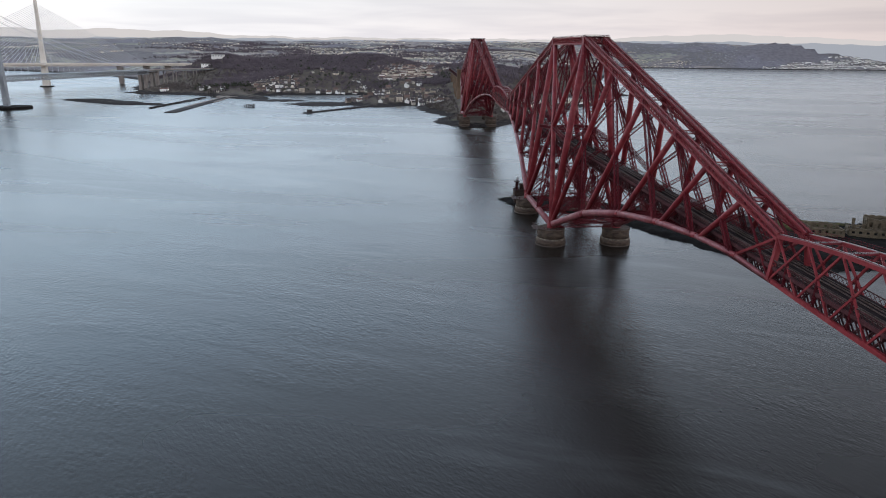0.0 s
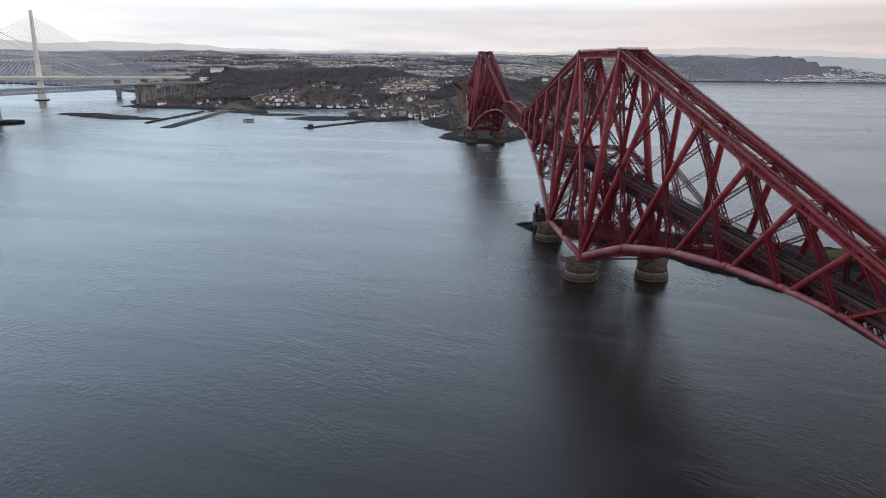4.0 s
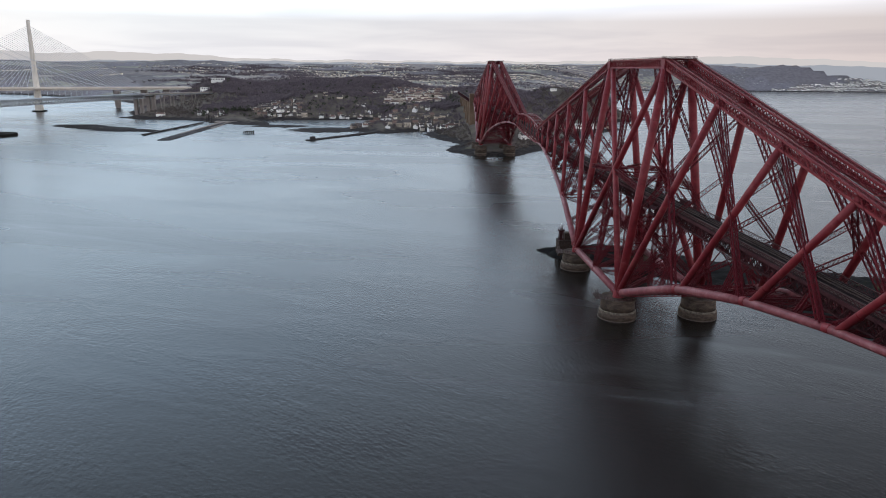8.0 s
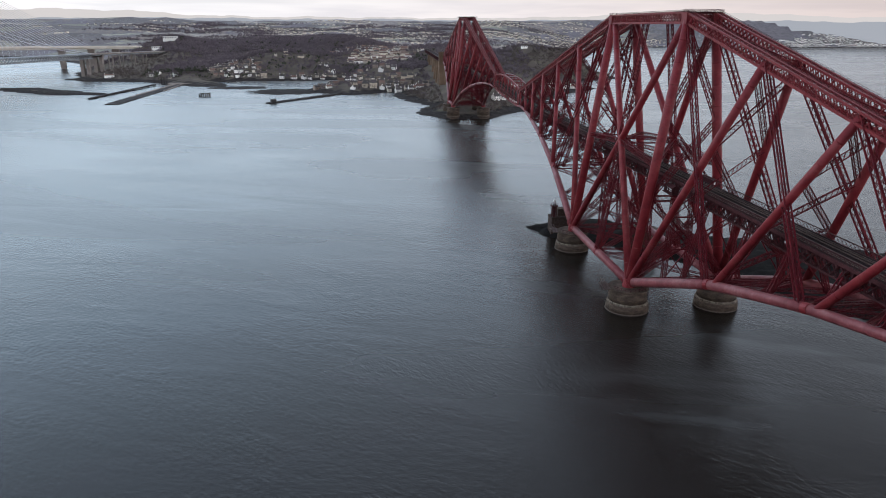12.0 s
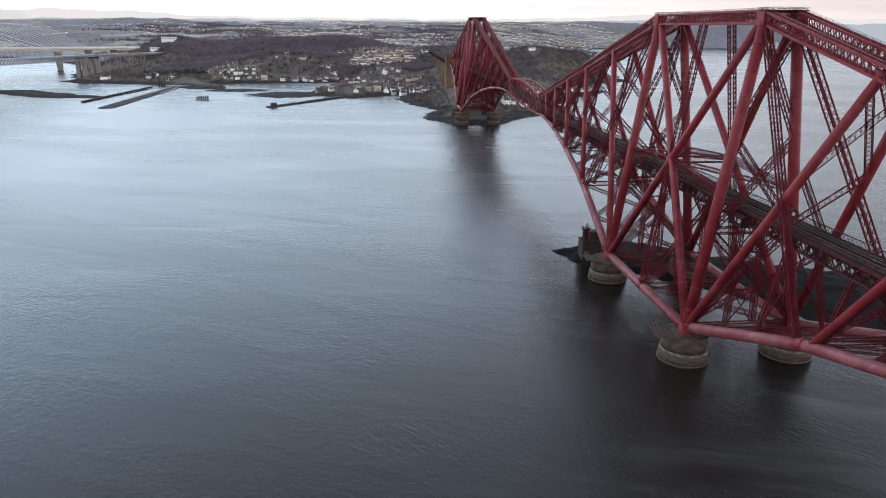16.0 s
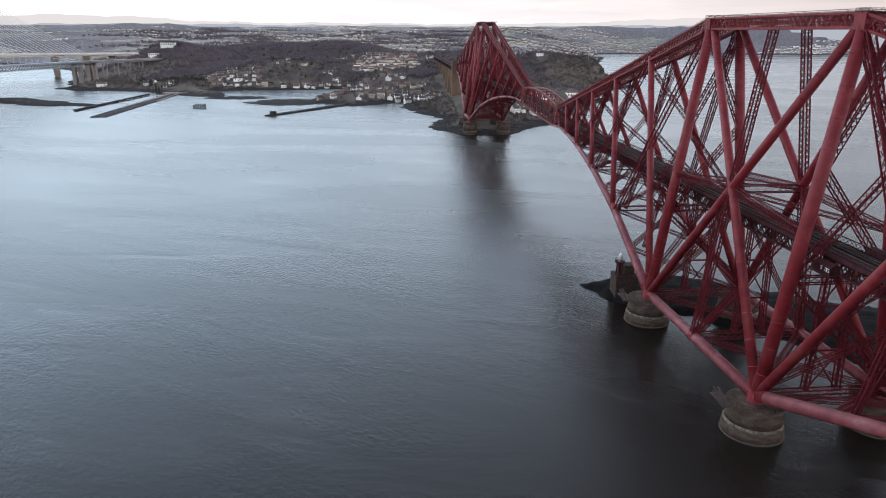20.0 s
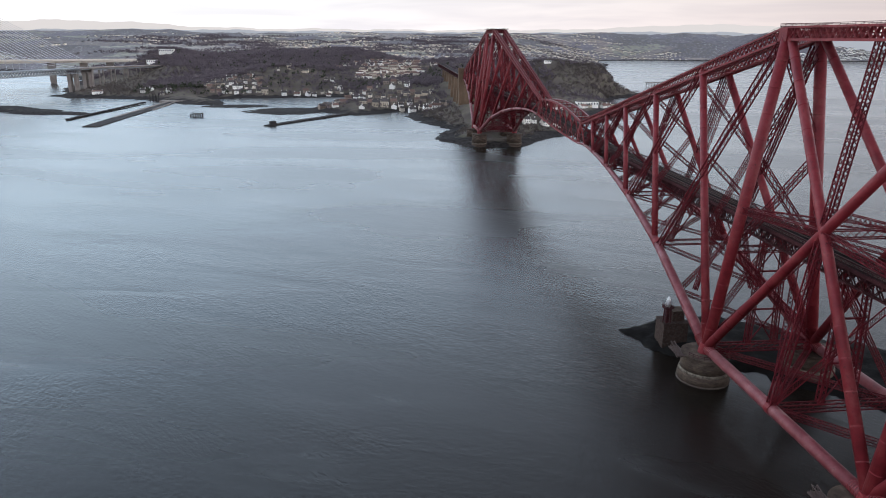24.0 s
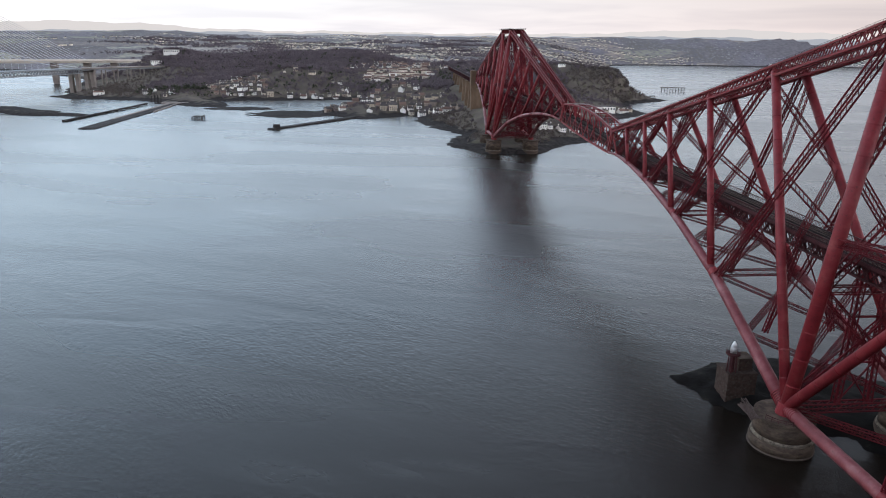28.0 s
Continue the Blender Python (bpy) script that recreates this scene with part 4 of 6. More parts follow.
def grid_mesh(name, xs, ys, fn, mat, drop=-3.0):
    X, Y = np.meshgrid(xs, ys)
    Z = np.maximum(fn(X, Y), drop)
    n, m = len(ys), len(xs)
    v = np.stack([X, Y, Z], -1).reshape(-1, 3)
    i = (np.arange(n - 1)[:, None] * m + np.arange(m - 1)[None]).ravel()
    f = np.stack([i, i + 1, i + m + 1, i + m], 1)
    keep = (Z.reshape(-1)[f] > drop + 0.01).any(1)
    me = bpy.data.meshes.new(name)
    me.from_pydata(v.tolist(), [], f[keep].tolist())
    me.materials.append(mat)
    me.polygons.foreach_set("use_smooth", [True] * len(me.polygons))
    me.update()
    return me


def land_material():
    m = bpy.data.materials.new("winter_land")
    m.use_nodes = True
    nt = m.node_tree
    n, l = nt.nodes, nt.links
    p = n["Principled BSDF"]
    p.inputs["Roughness"].default_value = 0.95
    p.inputs["Specular IOR Level"].default_value = 0.08
    tc = n.new("ShaderNodeTexCoord")
    sep = n.new("ShaderNodeSeparateXYZ")
    l.new(tc.outputs["Object"], sep.inputs[0])

    def noise_tex(scale, detail=5):
        t = n.new("ShaderNodeTexNoise")
        t.inputs["Scale"].default_value, t.inputs["Detail"].default_value = scale, detail
        l.new(tc.outputs["Object"], t.inputs["Vector"])
        return t.outputs["Fac"]

    def ranged(src, a, b, lo=0.0, hi=1.0):
        t = n.new("ShaderNodeMapRange")
        t.inputs[1].default_value, t.inputs[2].default_value, t.inputs[3].default_value, t.inputs[4].default_value = a, b, lo, hi
        l.new(src, t.inputs[0])
        return t.outputs[0]

    def mixed(fac, a, b):
        t = n.new("ShaderNodeMix"); t.data_type = "RGBA"
        l.new(fac, t.inputs[0])
        for k, s in ((6, a), (7, b)):
            if isinstance(s, tuple):
                t.inputs[k].default_value = (*s, 1)
            else:
                l.new(s, t.inputs[k])
        return t.outputs[2]

    def math_node(op, a, b):
        t = n.new("ShaderNodeMath"); t.operation = op
        for k, s in enumerate((a, b)):
            if isinstance(s, float):
                t.inputs[k].default_value = s
            else:
                l.new(s, t.inputs[k])
        return t.outputs[0]
    # rough winter grass and scrub
    scrub = mixed(ranged(noise_tex(0.03, 7), 0.38, 0.62), (0.100, 0.082, 0.072), (0.160, 0.134, 0.108))
    scrub = mixed(ranged(noise_tex(0.12, 5), 0.52, 0.68), scrub, (0.105, 0.098, 0.066))
    # a quilt of fields farther inland, winter colours paled to carry haze
    vor = n.new("ShaderNodeTexVoronoi")
    vor.inputs["Scale"].default_value = 0.0042
    mp = n.new("ShaderNodeMapping")
    mp.inputs["Scale"].default_value = (0.62, 1.5, 0)
    l.new(tc.outputs["Object"], mp.inputs[0]); l.new(mp.outputs[0], vor.inputs["Vector"])
    hue = n.new("ShaderNodeSeparateColor")
    l.new(vor.outputs["Color"], hue.inputs[0])
    r = n.new("ShaderNodeValToRGB")
    r.color_ramp.interpolation = "CONSTANT"
    e = r.color_ramp.elements
    e[0].position, e[0].color = 0.0, (0.165, 0.15, 0.145, 1)
    e[1].position, e[1].color = 0.30, (0.28, 0.27, 0.215, 1)
    for pos, c in ((0.44, (0.235, 0.205, 0.185)), (0.56, (0.36, 0.345, 0.28)), (0.66, (0.31, 0.262, 0.23)), (0.80, (0.185, 0.165, 0.16)), (0.92, (0.43, 0.385, 0.335))):
        k = e.new(pos); k.color = (*c, 1)
    l.new(hue.outputs[0], r.inputs[0])
    # far woods, mottling and the wooded hill lightened for the same haze
    woods = ranged(noise_tex(0.0035, 6), 0.56, 0.63)
    fields = mixed(woods, r.outputs[0], (0.20, 0.183, 0.20))
    fields = mixed(ranged(noise_tex(0.02, 6), 0.58, 0.70), fields, (0.21, 0.19, 0.20))
    fields = mixed(ranged(noise_tex(0.045, 5), 0.48, 0.62), fields, (0.15, 0.14, 0.15))
    fields = mixed(ranged(noise_tex(0.09, 4), 0.56, 0.70), fields, (0.36, 0.345, 0.335))
    hx = math_node("MULTIPLY", math_node("SUBTRACT", sep.outputs["X"], 2130.0), 1 / 250.0)
    hy = math_node("MULTIPLY", math_node("SUBTRACT", sep.outputs["Y"], 3770.0), 1 / 170.0)
    rad = math_node("ADD", math_node("MULTIPLY", hx, hx), math_node("MULTIPLY", hy, hy))
    rad = math_node("ADD", rad, ranged(noise_tex(0.012, 5), 0.3, 0.7, -0.5, 0.5))
    fields = mixed(ranged(rad, 0.85, 1.0, 1.0, 0.0), fields, mixed(ranged(noise_tex(0.06, 5), 0.35, 0.65), (0.155, 0.14, 0.148), (0.21, 0.19, 0.196)))
    inland = ranged(sep.outputs["Y"], 1850.0, 2000.0)
    col = mixed(inland, scrub, fields)
    # bare rock and weed along the tide line
    edge = math_node("ADD", sep.outputs["Z"], ranged(noise_tex(0.07, 5), 0.3, 0.7, -2.0, 2.0))
    rock = mixed(ranged(noise_tex(0.3, 6), 0.35, 0.65), (0.020, 0.017, 0.017), (0.052, 0.045, 0.042))
    col = mixed(ranged(edge, 4.4, 6.4), rock, col)
    l.new(col, p.inputs["Base Color"])
    bp = n.new("ShaderNodeBump")
    bp.inputs["Strength"].default_value, bp.inputs["Distance"].default_value = 0.6, 1.5
    l.new(noise_tex(0.25, 7), bp.inputs["Height"]); l.new(bp.outputs[0], p.inputs["Normal"])
    return m


LAND = land_material()
xs = np.concatenate([np.arange(-4940, -1200, 70), np.arange(-1200, -820, 24), np.arange(-820, 460, 7), np.arange(460, 1100, 24), np.arange(1100, 4950, 60)])
ys = np.concatenate([np.arange(552, 1330, 7), np.arange(1330, 1900, 16), np.arange(1900, 4980, 40)])
whole("ground", grid_mesh("ground", xs, ys, land_height, LAND), LAND, "wooded winter headland, rocky shore and fields rising to far hills", "ground", kind="structure")


def isle_height(x, y):
    d = inside_distance(MID_ISLE, x, y) + 4 * ripple(x, y, 19, 0.6) + 2 * ripple(x, y, 7, 2.2)
    east = ramp(x, 40, 120)
    h = np.where(d > -2, 2.0 * ramp(d, -2, 6) + (0.6 + 1.8 * east) * ramp(d, 4, 18) + 1.2 * east * ramp(d, 14, 34), d * 0.5)
    h = h + 1.2 * np.exp(-((x + 18) / 10) ** 2 - ((y - 65) / 10) ** 2)
    h = h + 3.4 * np.exp(-((x - 127) / 13) ** 2 - ((y + 26) / 11) ** 2) + 2.2 * np.exp(-((x - 148) / 20) ** 2 - ((y + 24) / 9) ** 2)
    return h + 0.8 + np.where(d > 2, 0.5 * ripple(x, y, 5, 1.0) + 0.4 * ripple(x, y, 2.3, 4.0), 0.2 * ripple(x, y, 3, 1.0))


def isle_material():
    m = material("island_rock", [(0.3, (0.005, 0.004, 0.004)), (0.6, (0.011, 0.010, 0.009)), (0.75, (0.028, 0.024, 0.020))], 0.2, 8, 0.85, bump=0.9, bump_scale=0.5, spec=0.06)
    nt = m.node_tree
    n, l = nt.nodes, nt.links
    p = n["Principled BSDF"]
    src = p.inputs["Base Color"].links[0].from_socket
    tc = n.new("ShaderNodeTexCoord"); sep = n.new("ShaderNodeSeparateXYZ")
    l.new(tc.outputs["Object"], sep.inputs[0])
    no = n.new("ShaderNodeTexNoise"); no.inputs["Scale"].default_value = 0.12; no.inputs["Detail"].default_value = 6
    l.new(tc.outputs["Object"], no.inputs["Vector"])
    ad = n.new("ShaderNodeMath"); ad.operation = "MULTIPLY_ADD"; ad.inputs[1].default_value = 7.0
    l.new(no.outputs["Fac"], ad.inputs[0]); l.new(sep.outputs["Z"], ad.inputs[2])
    mr = n.new("ShaderNodeMapRange"); mr.inputs[1].default_value, mr.inputs[2].default_value = 10.4, 12.2
    l.new(ad.outputs[0], mr.inputs[0])
    gr = n.new("ShaderNodeValToRGB")
    gr.color_ramp.elements[0].color, gr.color_ramp.elements[0].position = (0.040, 0.036, 0.014, 1), 0.35
    gr.color_ramp.elements[1].color, gr.color_ramp.elements[1].position = (0.095, 0.085, 0.032, 1), 0.65
    n2 = n.new("ShaderNodeTexNoise"); n2.inputs["Scale"].default_value = 0.4; n2.inputs["Detail"].default_value = 6
    l.new(tc.outputs["Object"], n2.inputs["Vector"]); l.new(n2.outputs["Fac"], gr.inputs[0])
    mx = n.new("ShaderNodeMix"); mx.data_type = "RGBA"
    l.new(mr.outputs[0], mx.inputs[0]); l.new(src, mx.inputs[6]); l.new(gr.outputs[0], mx.inputs[7])
    l.new(mx.outputs[2], p.inputs["Base Color"])
    return m


ISLE = isle_material()
whole("island", grid_mesh("island", np.arange(-48, 320, 1.6), np.arange(-118, 110, 1.6), isle_height, ISLE, -2.0), ISLE,
      "low dark rocky island with grassy top under the bridge", "island", kind="structure")


def ground_at(x, y):
    return float(land_height(np.array([float(x)]), np.array([float(y)]))[0])


def isle_at(x, y):
    return float(isle_height(np.array([float(x)]), np.array([float(y)]))[0])


# ---- far hills beyond the land ----
def backdrop(name, radius, heights, colour, label):
    """A plain ridge line all along the horizon. heights: height at even steps of azimuth from left to right."""
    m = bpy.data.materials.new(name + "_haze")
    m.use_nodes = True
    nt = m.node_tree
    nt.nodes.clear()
    # the ridge glows by itself in one flat colour that carries the haze
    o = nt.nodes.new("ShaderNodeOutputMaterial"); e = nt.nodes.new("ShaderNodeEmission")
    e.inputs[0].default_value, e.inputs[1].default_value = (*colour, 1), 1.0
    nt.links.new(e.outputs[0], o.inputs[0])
    a = np.radians(np.linspace(-44, 50, 380))
    k = np.interp(np.degrees(a), np.linspace(-44, 50, len(heights)), heights)
    k = k + 3.0 * np.sin(a * 61) + 2.0 * np.sin(a * 143 + 1) + 1.2 * np.sin(a * 317 + 2)
    x, y = EYE_X + radius * np.sin(a), EYE_Y + radius * np.cos(a)
    v = np.concatenate([np.stack([x, y, 0 * x + 20], 1), np.stack([x, y, k], 1)])
    q = len(a)
    f = [(i, i + 1, q + i + 1, q + i) for i in range(q - 1)]
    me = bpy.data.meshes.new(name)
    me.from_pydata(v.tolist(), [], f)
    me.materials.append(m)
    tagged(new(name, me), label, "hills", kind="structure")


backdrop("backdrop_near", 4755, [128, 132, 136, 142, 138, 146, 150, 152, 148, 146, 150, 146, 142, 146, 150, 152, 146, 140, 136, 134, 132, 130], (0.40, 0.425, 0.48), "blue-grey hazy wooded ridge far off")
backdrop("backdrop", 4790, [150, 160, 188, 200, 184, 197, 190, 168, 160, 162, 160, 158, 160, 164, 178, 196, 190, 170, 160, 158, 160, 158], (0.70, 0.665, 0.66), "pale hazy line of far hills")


# ---- works on the shore ----
def breakwater(a, b, w, h, name, label):
    a, b = V(*a, 0), V(*b, 0)
    n = 14
    geo = Geo()
    d = (b - a) / np.linalg.norm(b - a)
    u = V(-d[1], d[0], 0)
    rows, f = [], []
    rnd = random.Random(4)
    for i in range(n + 1):
        t = i / n
        p = lerp(a, b, t)
        j = rnd.uniform(-0.4, 0.4)
        for s, z in ((-w * 0.75, -2), (-w / 2, h * lerp(1.0, 0.8, t)), (w / 2, h * lerp(1.0, 0.8, t)), (w * 0.75, -2)):
            rows.append(p + u * (s + j) + V(0, 0, z))
    for i in range(n):
        for j in range(3):
            f.append((4 * i + j, 4 * i + j + 1, 4 * i + j + 5, 4 * i + j + 4))
    f += [(0, 1, 2, 3), (4 * n + 3, 4 * n + 2, 4 * n + 1, 4 * n)]
    geo.add(rows, f)
    return geo


root = thing("breakwater", (0, 0, 0), "low dark stone breakwater with a blunt round end", "breakwater")
part("wall", breakwater((-150, 912), (-262, 745), 9.0, 3.4, "wall", ""), SHORE_STONE, root)
geo = Geo(); geo.tube([V(-256, 754, -2), V(-256, 754, 6.6), V(-256, 754, 6.8)], [5.0, 4.2, 3.4], 14); part("round_head", geo, SHORE_STONE, root)
root = thing("ferry_slip", (0, 0, 0), "long sloping stone ferry slip with a paler top", "slipway")
part("wall", breakwater((-474, 1112), (-477, 748), 19.0, 2.7, "wall", ""), SHORE_STONE, root)
geo = Geo(); geo.box((-492, 1090, 1.0), (-424, 1108, 4.4)); part("apron", geo, CONCRETE, root, "pale concrete apron")
geo = breakwater((-478, 1110), (-484, 850), 4.5, 3.5, "top", ""); part("roadway", geo, CONCRETE, root, "pale concrete roadway")
geo = breakwater((-466, 1100), (-464, 960), 2.0, 3.3, "kerb", ""); part("kerb", geo, CONCRETE, root, "pale worn kerb")
root = thing("mooring_posts", (-506, 1108, 0), "cluster of tall weathered timber mooring posts", "mooring posts")
for i in range(6):
    geo = Geo(); p = V(-6 + 2.6 * i, 5 * (i % 2), 0); geo.bar(p + V(0, 0, -2), p + V(0.4 * (i % 3), 0, 13.5 + (i * 7 % 4)), 0.9); part("post", geo, TARRED, root)
root = thing("jetty", (0, 0, 0), "narrow dark piled jetty", "jetty")
geo = Geo(); geo.bar(V(-512, 1078, 3.2), V(-536, 826, 2.4), 5.0, 1.8); part("deck", geo, TARRED, root)
for i in range(9):
    geo = Geo(); p = lerp(V(-512, 1078, 0), V(-536, 826, 0), i / 8); geo.bar(p + V(0, 0, -2), p + V(0, 0, 2.9), 0.9); part("pile", geo, TARRED, root)

root = thing("mooring_stage", (-376, 862, 0), "small dark piled mooring stage in the water", "jetty")
geo = Geo(); geo.box((-6, -3, 5.0), (9, 3, 5.8)); part("deck", geo, SHORE_STONE, root)
for i in range(6):
    for s in (-1, 1):
        geo = Geo(); geo.bar(V(-8 + 3.2 * i, s * 2.4, -2), V(-8 + 3.2 * i, s * 2.4, 5.0 + (i % 3)), 0.9); part("pile", geo, TARRED, root)

# the remains of an old pier off the headland
root = thing("ruined_pier", (0, 0, 0), "row of bare posts and beams of a ruined pier", "pier ruin")
for i in range(9):
    x, y = lerp(514, 568, i / 8), 1486.0
    geo = Geo(); geo.bar(V(x, y, -1), V(x, y, 11.0), 1.1); part("post", geo, TARRED, root)
geo = Geo(); geo.bar(V(512, 1486, 11.0), V(570, 1486, 10.6), 4.0, 1.2); part("deck", geo, GRANITE, root)
geo = Geo(); geo.bar(V(532, 1486, 5.6), V(569, 1486, 5.4), 0.9); part("beam", geo, TARRED, root)


# ---- light beacon on the unfinished brick pier by the middle tower ----
bz = -0.6
root = thing("brick_pier", (-17.0, 64.5, 0), "unfinished old brick pier, stepped, weathered brown", "pier ruin")
geo = Geo(); geo.box((-6.6, -3.4, bz), (2.4, 4.0, 11.0)); part("lower_block", geo, BRICK, root)
geo = Geo(); geo.box((-6.8, -3.6, 11.0), (2.6, 4.2, 11.4)); part("ledge", geo, BRICK, root)
geo = Geo(); geo.box((-2.6, -1.2, 11.4), (1.6, 3.4, 15.0)); part("upper_block", geo, BRICK, root)
geo = Geo(); geo.box((-2.8, -1.4, 15.0), (1.8, 3.6, 15.3)); part("coping", geo, GRANITE, root)
root = thing("light_beacon", (-22.0, 63.0, 11.4), "small dark lantern beacon with a white cap", "beacon")
for i in range(6):
    a = i * math.pi / 3
    geo = Geo(); geo.bar(V(1.5 * math.cos(a), 1.5 * math.sin(a), 0), V(1.2 * math.cos(a), 1.2 * math.sin(a), 5.6), 0.28); part("leg", geo, DARK, root)
geo = Geo(); geo.tube([V(0, 0, 0), V(0, 0, 5.6)], [0.8, 0.8], 12); part("core", geo, DARK, root)
geo = Geo(); geo.tube([V(0, 0, 5.6), V(0, 0, 6.0)], [2.1, 2.1], 18); part("gallery", geo, DARK, root)
geo = Geo()
for i in range(12):
    a, b = i * math.pi / 6, (i + 1) * math.pi / 6
    railing(geo, V(2 * math.cos(a), 2 * math.sin(a), 6), V(2 * math.cos(b), 2 * math.sin(b), 6), 1, 1.0)
part("handrail", geo, DARK, root)
geo = Geo(); geo.tube([V(0, 0, 6), V(0, 0, 8.2)], [0.95, 0.95], 14); part("lantern", geo, PALE_STEEL, root, "pale glazed lantern", soft=True)
geo = Geo(); geo.tube([V(0, 0, 8.2), V(0, 0, 8.9), V(0, 0, 9.4), V(0, 0, 9.8)], [0.7, 0.6, 0.35, 0.08], 14); part("cap", geo, WHITE, root, "small white domed cap", soft=True)


# railings and a small work stage at the piers of the middle tower
def pier_rail(x, y, e, s):
    root = thing("pier_railing", (x, y, 10.45), "bent metal railing along the pier edge", "railing", "pier railings")
    for k in range(9):
        a = math.radians(200 + k * 14) if e < 0 else math.radians(-20 - k * 14)
        geo = Geo(); p = V(7.2 * math.cos(a), 7.2 * math.sin(a), 0); geo.bar(p, p + V(0, 0, 1.2), 0.12); part("post", geo, DARK, root)
        if k < 8:
            b = a + (math.radians(14) if e < 0 else -math.radians(14))
            q = V(7.2 * math.cos(b), 7.2 * math.sin(b), 0)
            geo = Geo(); geo.bar(p + V(0, 0, 1.2), q + V(0, 0, 1.2), 0.14); geo.bar(p + V(0, 0, 0.6), q + V(0, 0, 0.6), 0.1); part("bar", geo, DARK, root)
    stage = thing("work_stage", (x - 8.6 * 1.0, y + 2.0, 10.4), "rusty steel work stage on the pier edge", "platform", "work stages")
    geo = Geo(); geo.lattice(V(-1.4, -4.5, 0.4), V(-0.2, 4.0, 0.9), 1.2, 1.6, corner=0.16, lace=0.1); part("frame", geo, RAIL, stage)
    geo = Geo(); geo.box((-1.6, -4.0, -0.4), (1.8, 4.0, -0.1)); part("floor_plate", geo, RAIL, stage)


pier_rail(-BASE_X, -HALF_MID, -1, -1)
pier_rail(-BASE_X, HALF_MID, -1, 1)


# huts hung at rail level in the middle tower
def hut(x, y, z):
    root = thing("workers_hut", (x, y, z), "dark red workers' hut with white windows hung beside the railway", "hut")
    geo = Geo(); geo.box((-1.8, -4.6, 0), (1.8, 4.6, 2.7))
    geo.add([(-1.8, -4.6, 2.7), (1.8, -4.6, 2.7), (0, -4.6, 3.7), (-1.8, 4.6, 2.7), (1.8, 4.6, 2.7), (0, 4.6, 3.7)], [(0, 1, 2), (5, 4, 3), (1, 0, 3, 4)])
    part("wall", geo, DARK, root)
    for s in (-1, 1):
        geo = Geo(); geo.add([(s * 2.1, -4.9, 2.56), (s * 2.1, 4.9, 2.56), (0, 4.9, 3.78), (0, -4.9, 3.78), (s * 2.1, -4.9, 2.7), (s * 2.1, 4.9, 2.7), (0, 4.9, 3.92), (0, -4.9, 3.92)],
                             [(3, 2, 1, 0), (4, 5, 6, 7), (0, 1, 5, 4), (1, 2, 6, 5), (2, 3, 7, 6), (3, 0, 4, 7)]); part("roof", geo, DARK, root)
    geo = Geo(); geo.box((-2.2, -5.2, -0.6), (2.2, 5.2, 0)); part("floor_beam", geo, DARK, root)
    for y0, w in ((-4.2, 1.0), (-3.05, 1.0), (-0.4, 0.7)):
        geo = Geo(); geo.box((-1.9, y0, 1.1), (-1.81, y0 + w, 2.3)); wd = part("window", geo, WHITE, root, "white framed window")
        geo = Geo(); geo.box((-1.94, y0 + 0.18, 1.3), (-1.9, y0 + w - 0.18, 2.1)); part("pane", geo, GLASSY, wd)
    for y0 in (-4.3, 0, 4.3):
        geo = Geo(); geo.bar(V(1.6, y0, 0.2), V(4.0, y0, 3.0), 0.3); part("bracket", geo, LACED, root)
    root.scale = (0.78, 0.78, 0.78)


def vaulted_hut(x, y, z):
    root = thing("vaulted_shelter", (x, y, z), "dark arched-roof shelter with a round sign beside the tracks", "hut")
    a = np.linspace(0, math.pi, 13)
    geo = Geo()
    prof = [(2.0 * math.cos(q), 1.4 + 1.6 * math.sin(q)) for q in a]
    prof = [(2.0, 0)] + prof + [(-2.0, 0)]
    k = len(prof)
    geo.add([(px, -4.4, pz) for px, pz in prof] + [(px, 4.4, pz) for px, pz in prof], [(i, i + 1, k + i + 1, k + i) for i in range(k - 1)] + [tuple(range(k))[::-1], tuple(range(k, 2 * k))])
    part("vault", geo, DARK, root)
    geo = Geo(); geo.tube([V(0, -4.46, 1.6), V(0, -4.56, 1.6)], 0.75, 18); sg = part("round_sign", geo, RED, root)
    geo = Geo(); geo.tube([V(0, -4.55, 1.6), V(0, -4.60, 1.6)], 0.5, 18); part("sign_centre", geo, WHITE, sg)
    geo = Geo(); geo.box((-2.2, -4.6, -0.3), (2.2, 4.6, 0)); part("floor_beam", geo, DARK, root)


hut(-6.0, -42.0, 48.6)
vaulted_hut(7.2, -44.5, RAIL_Z - 1.9)


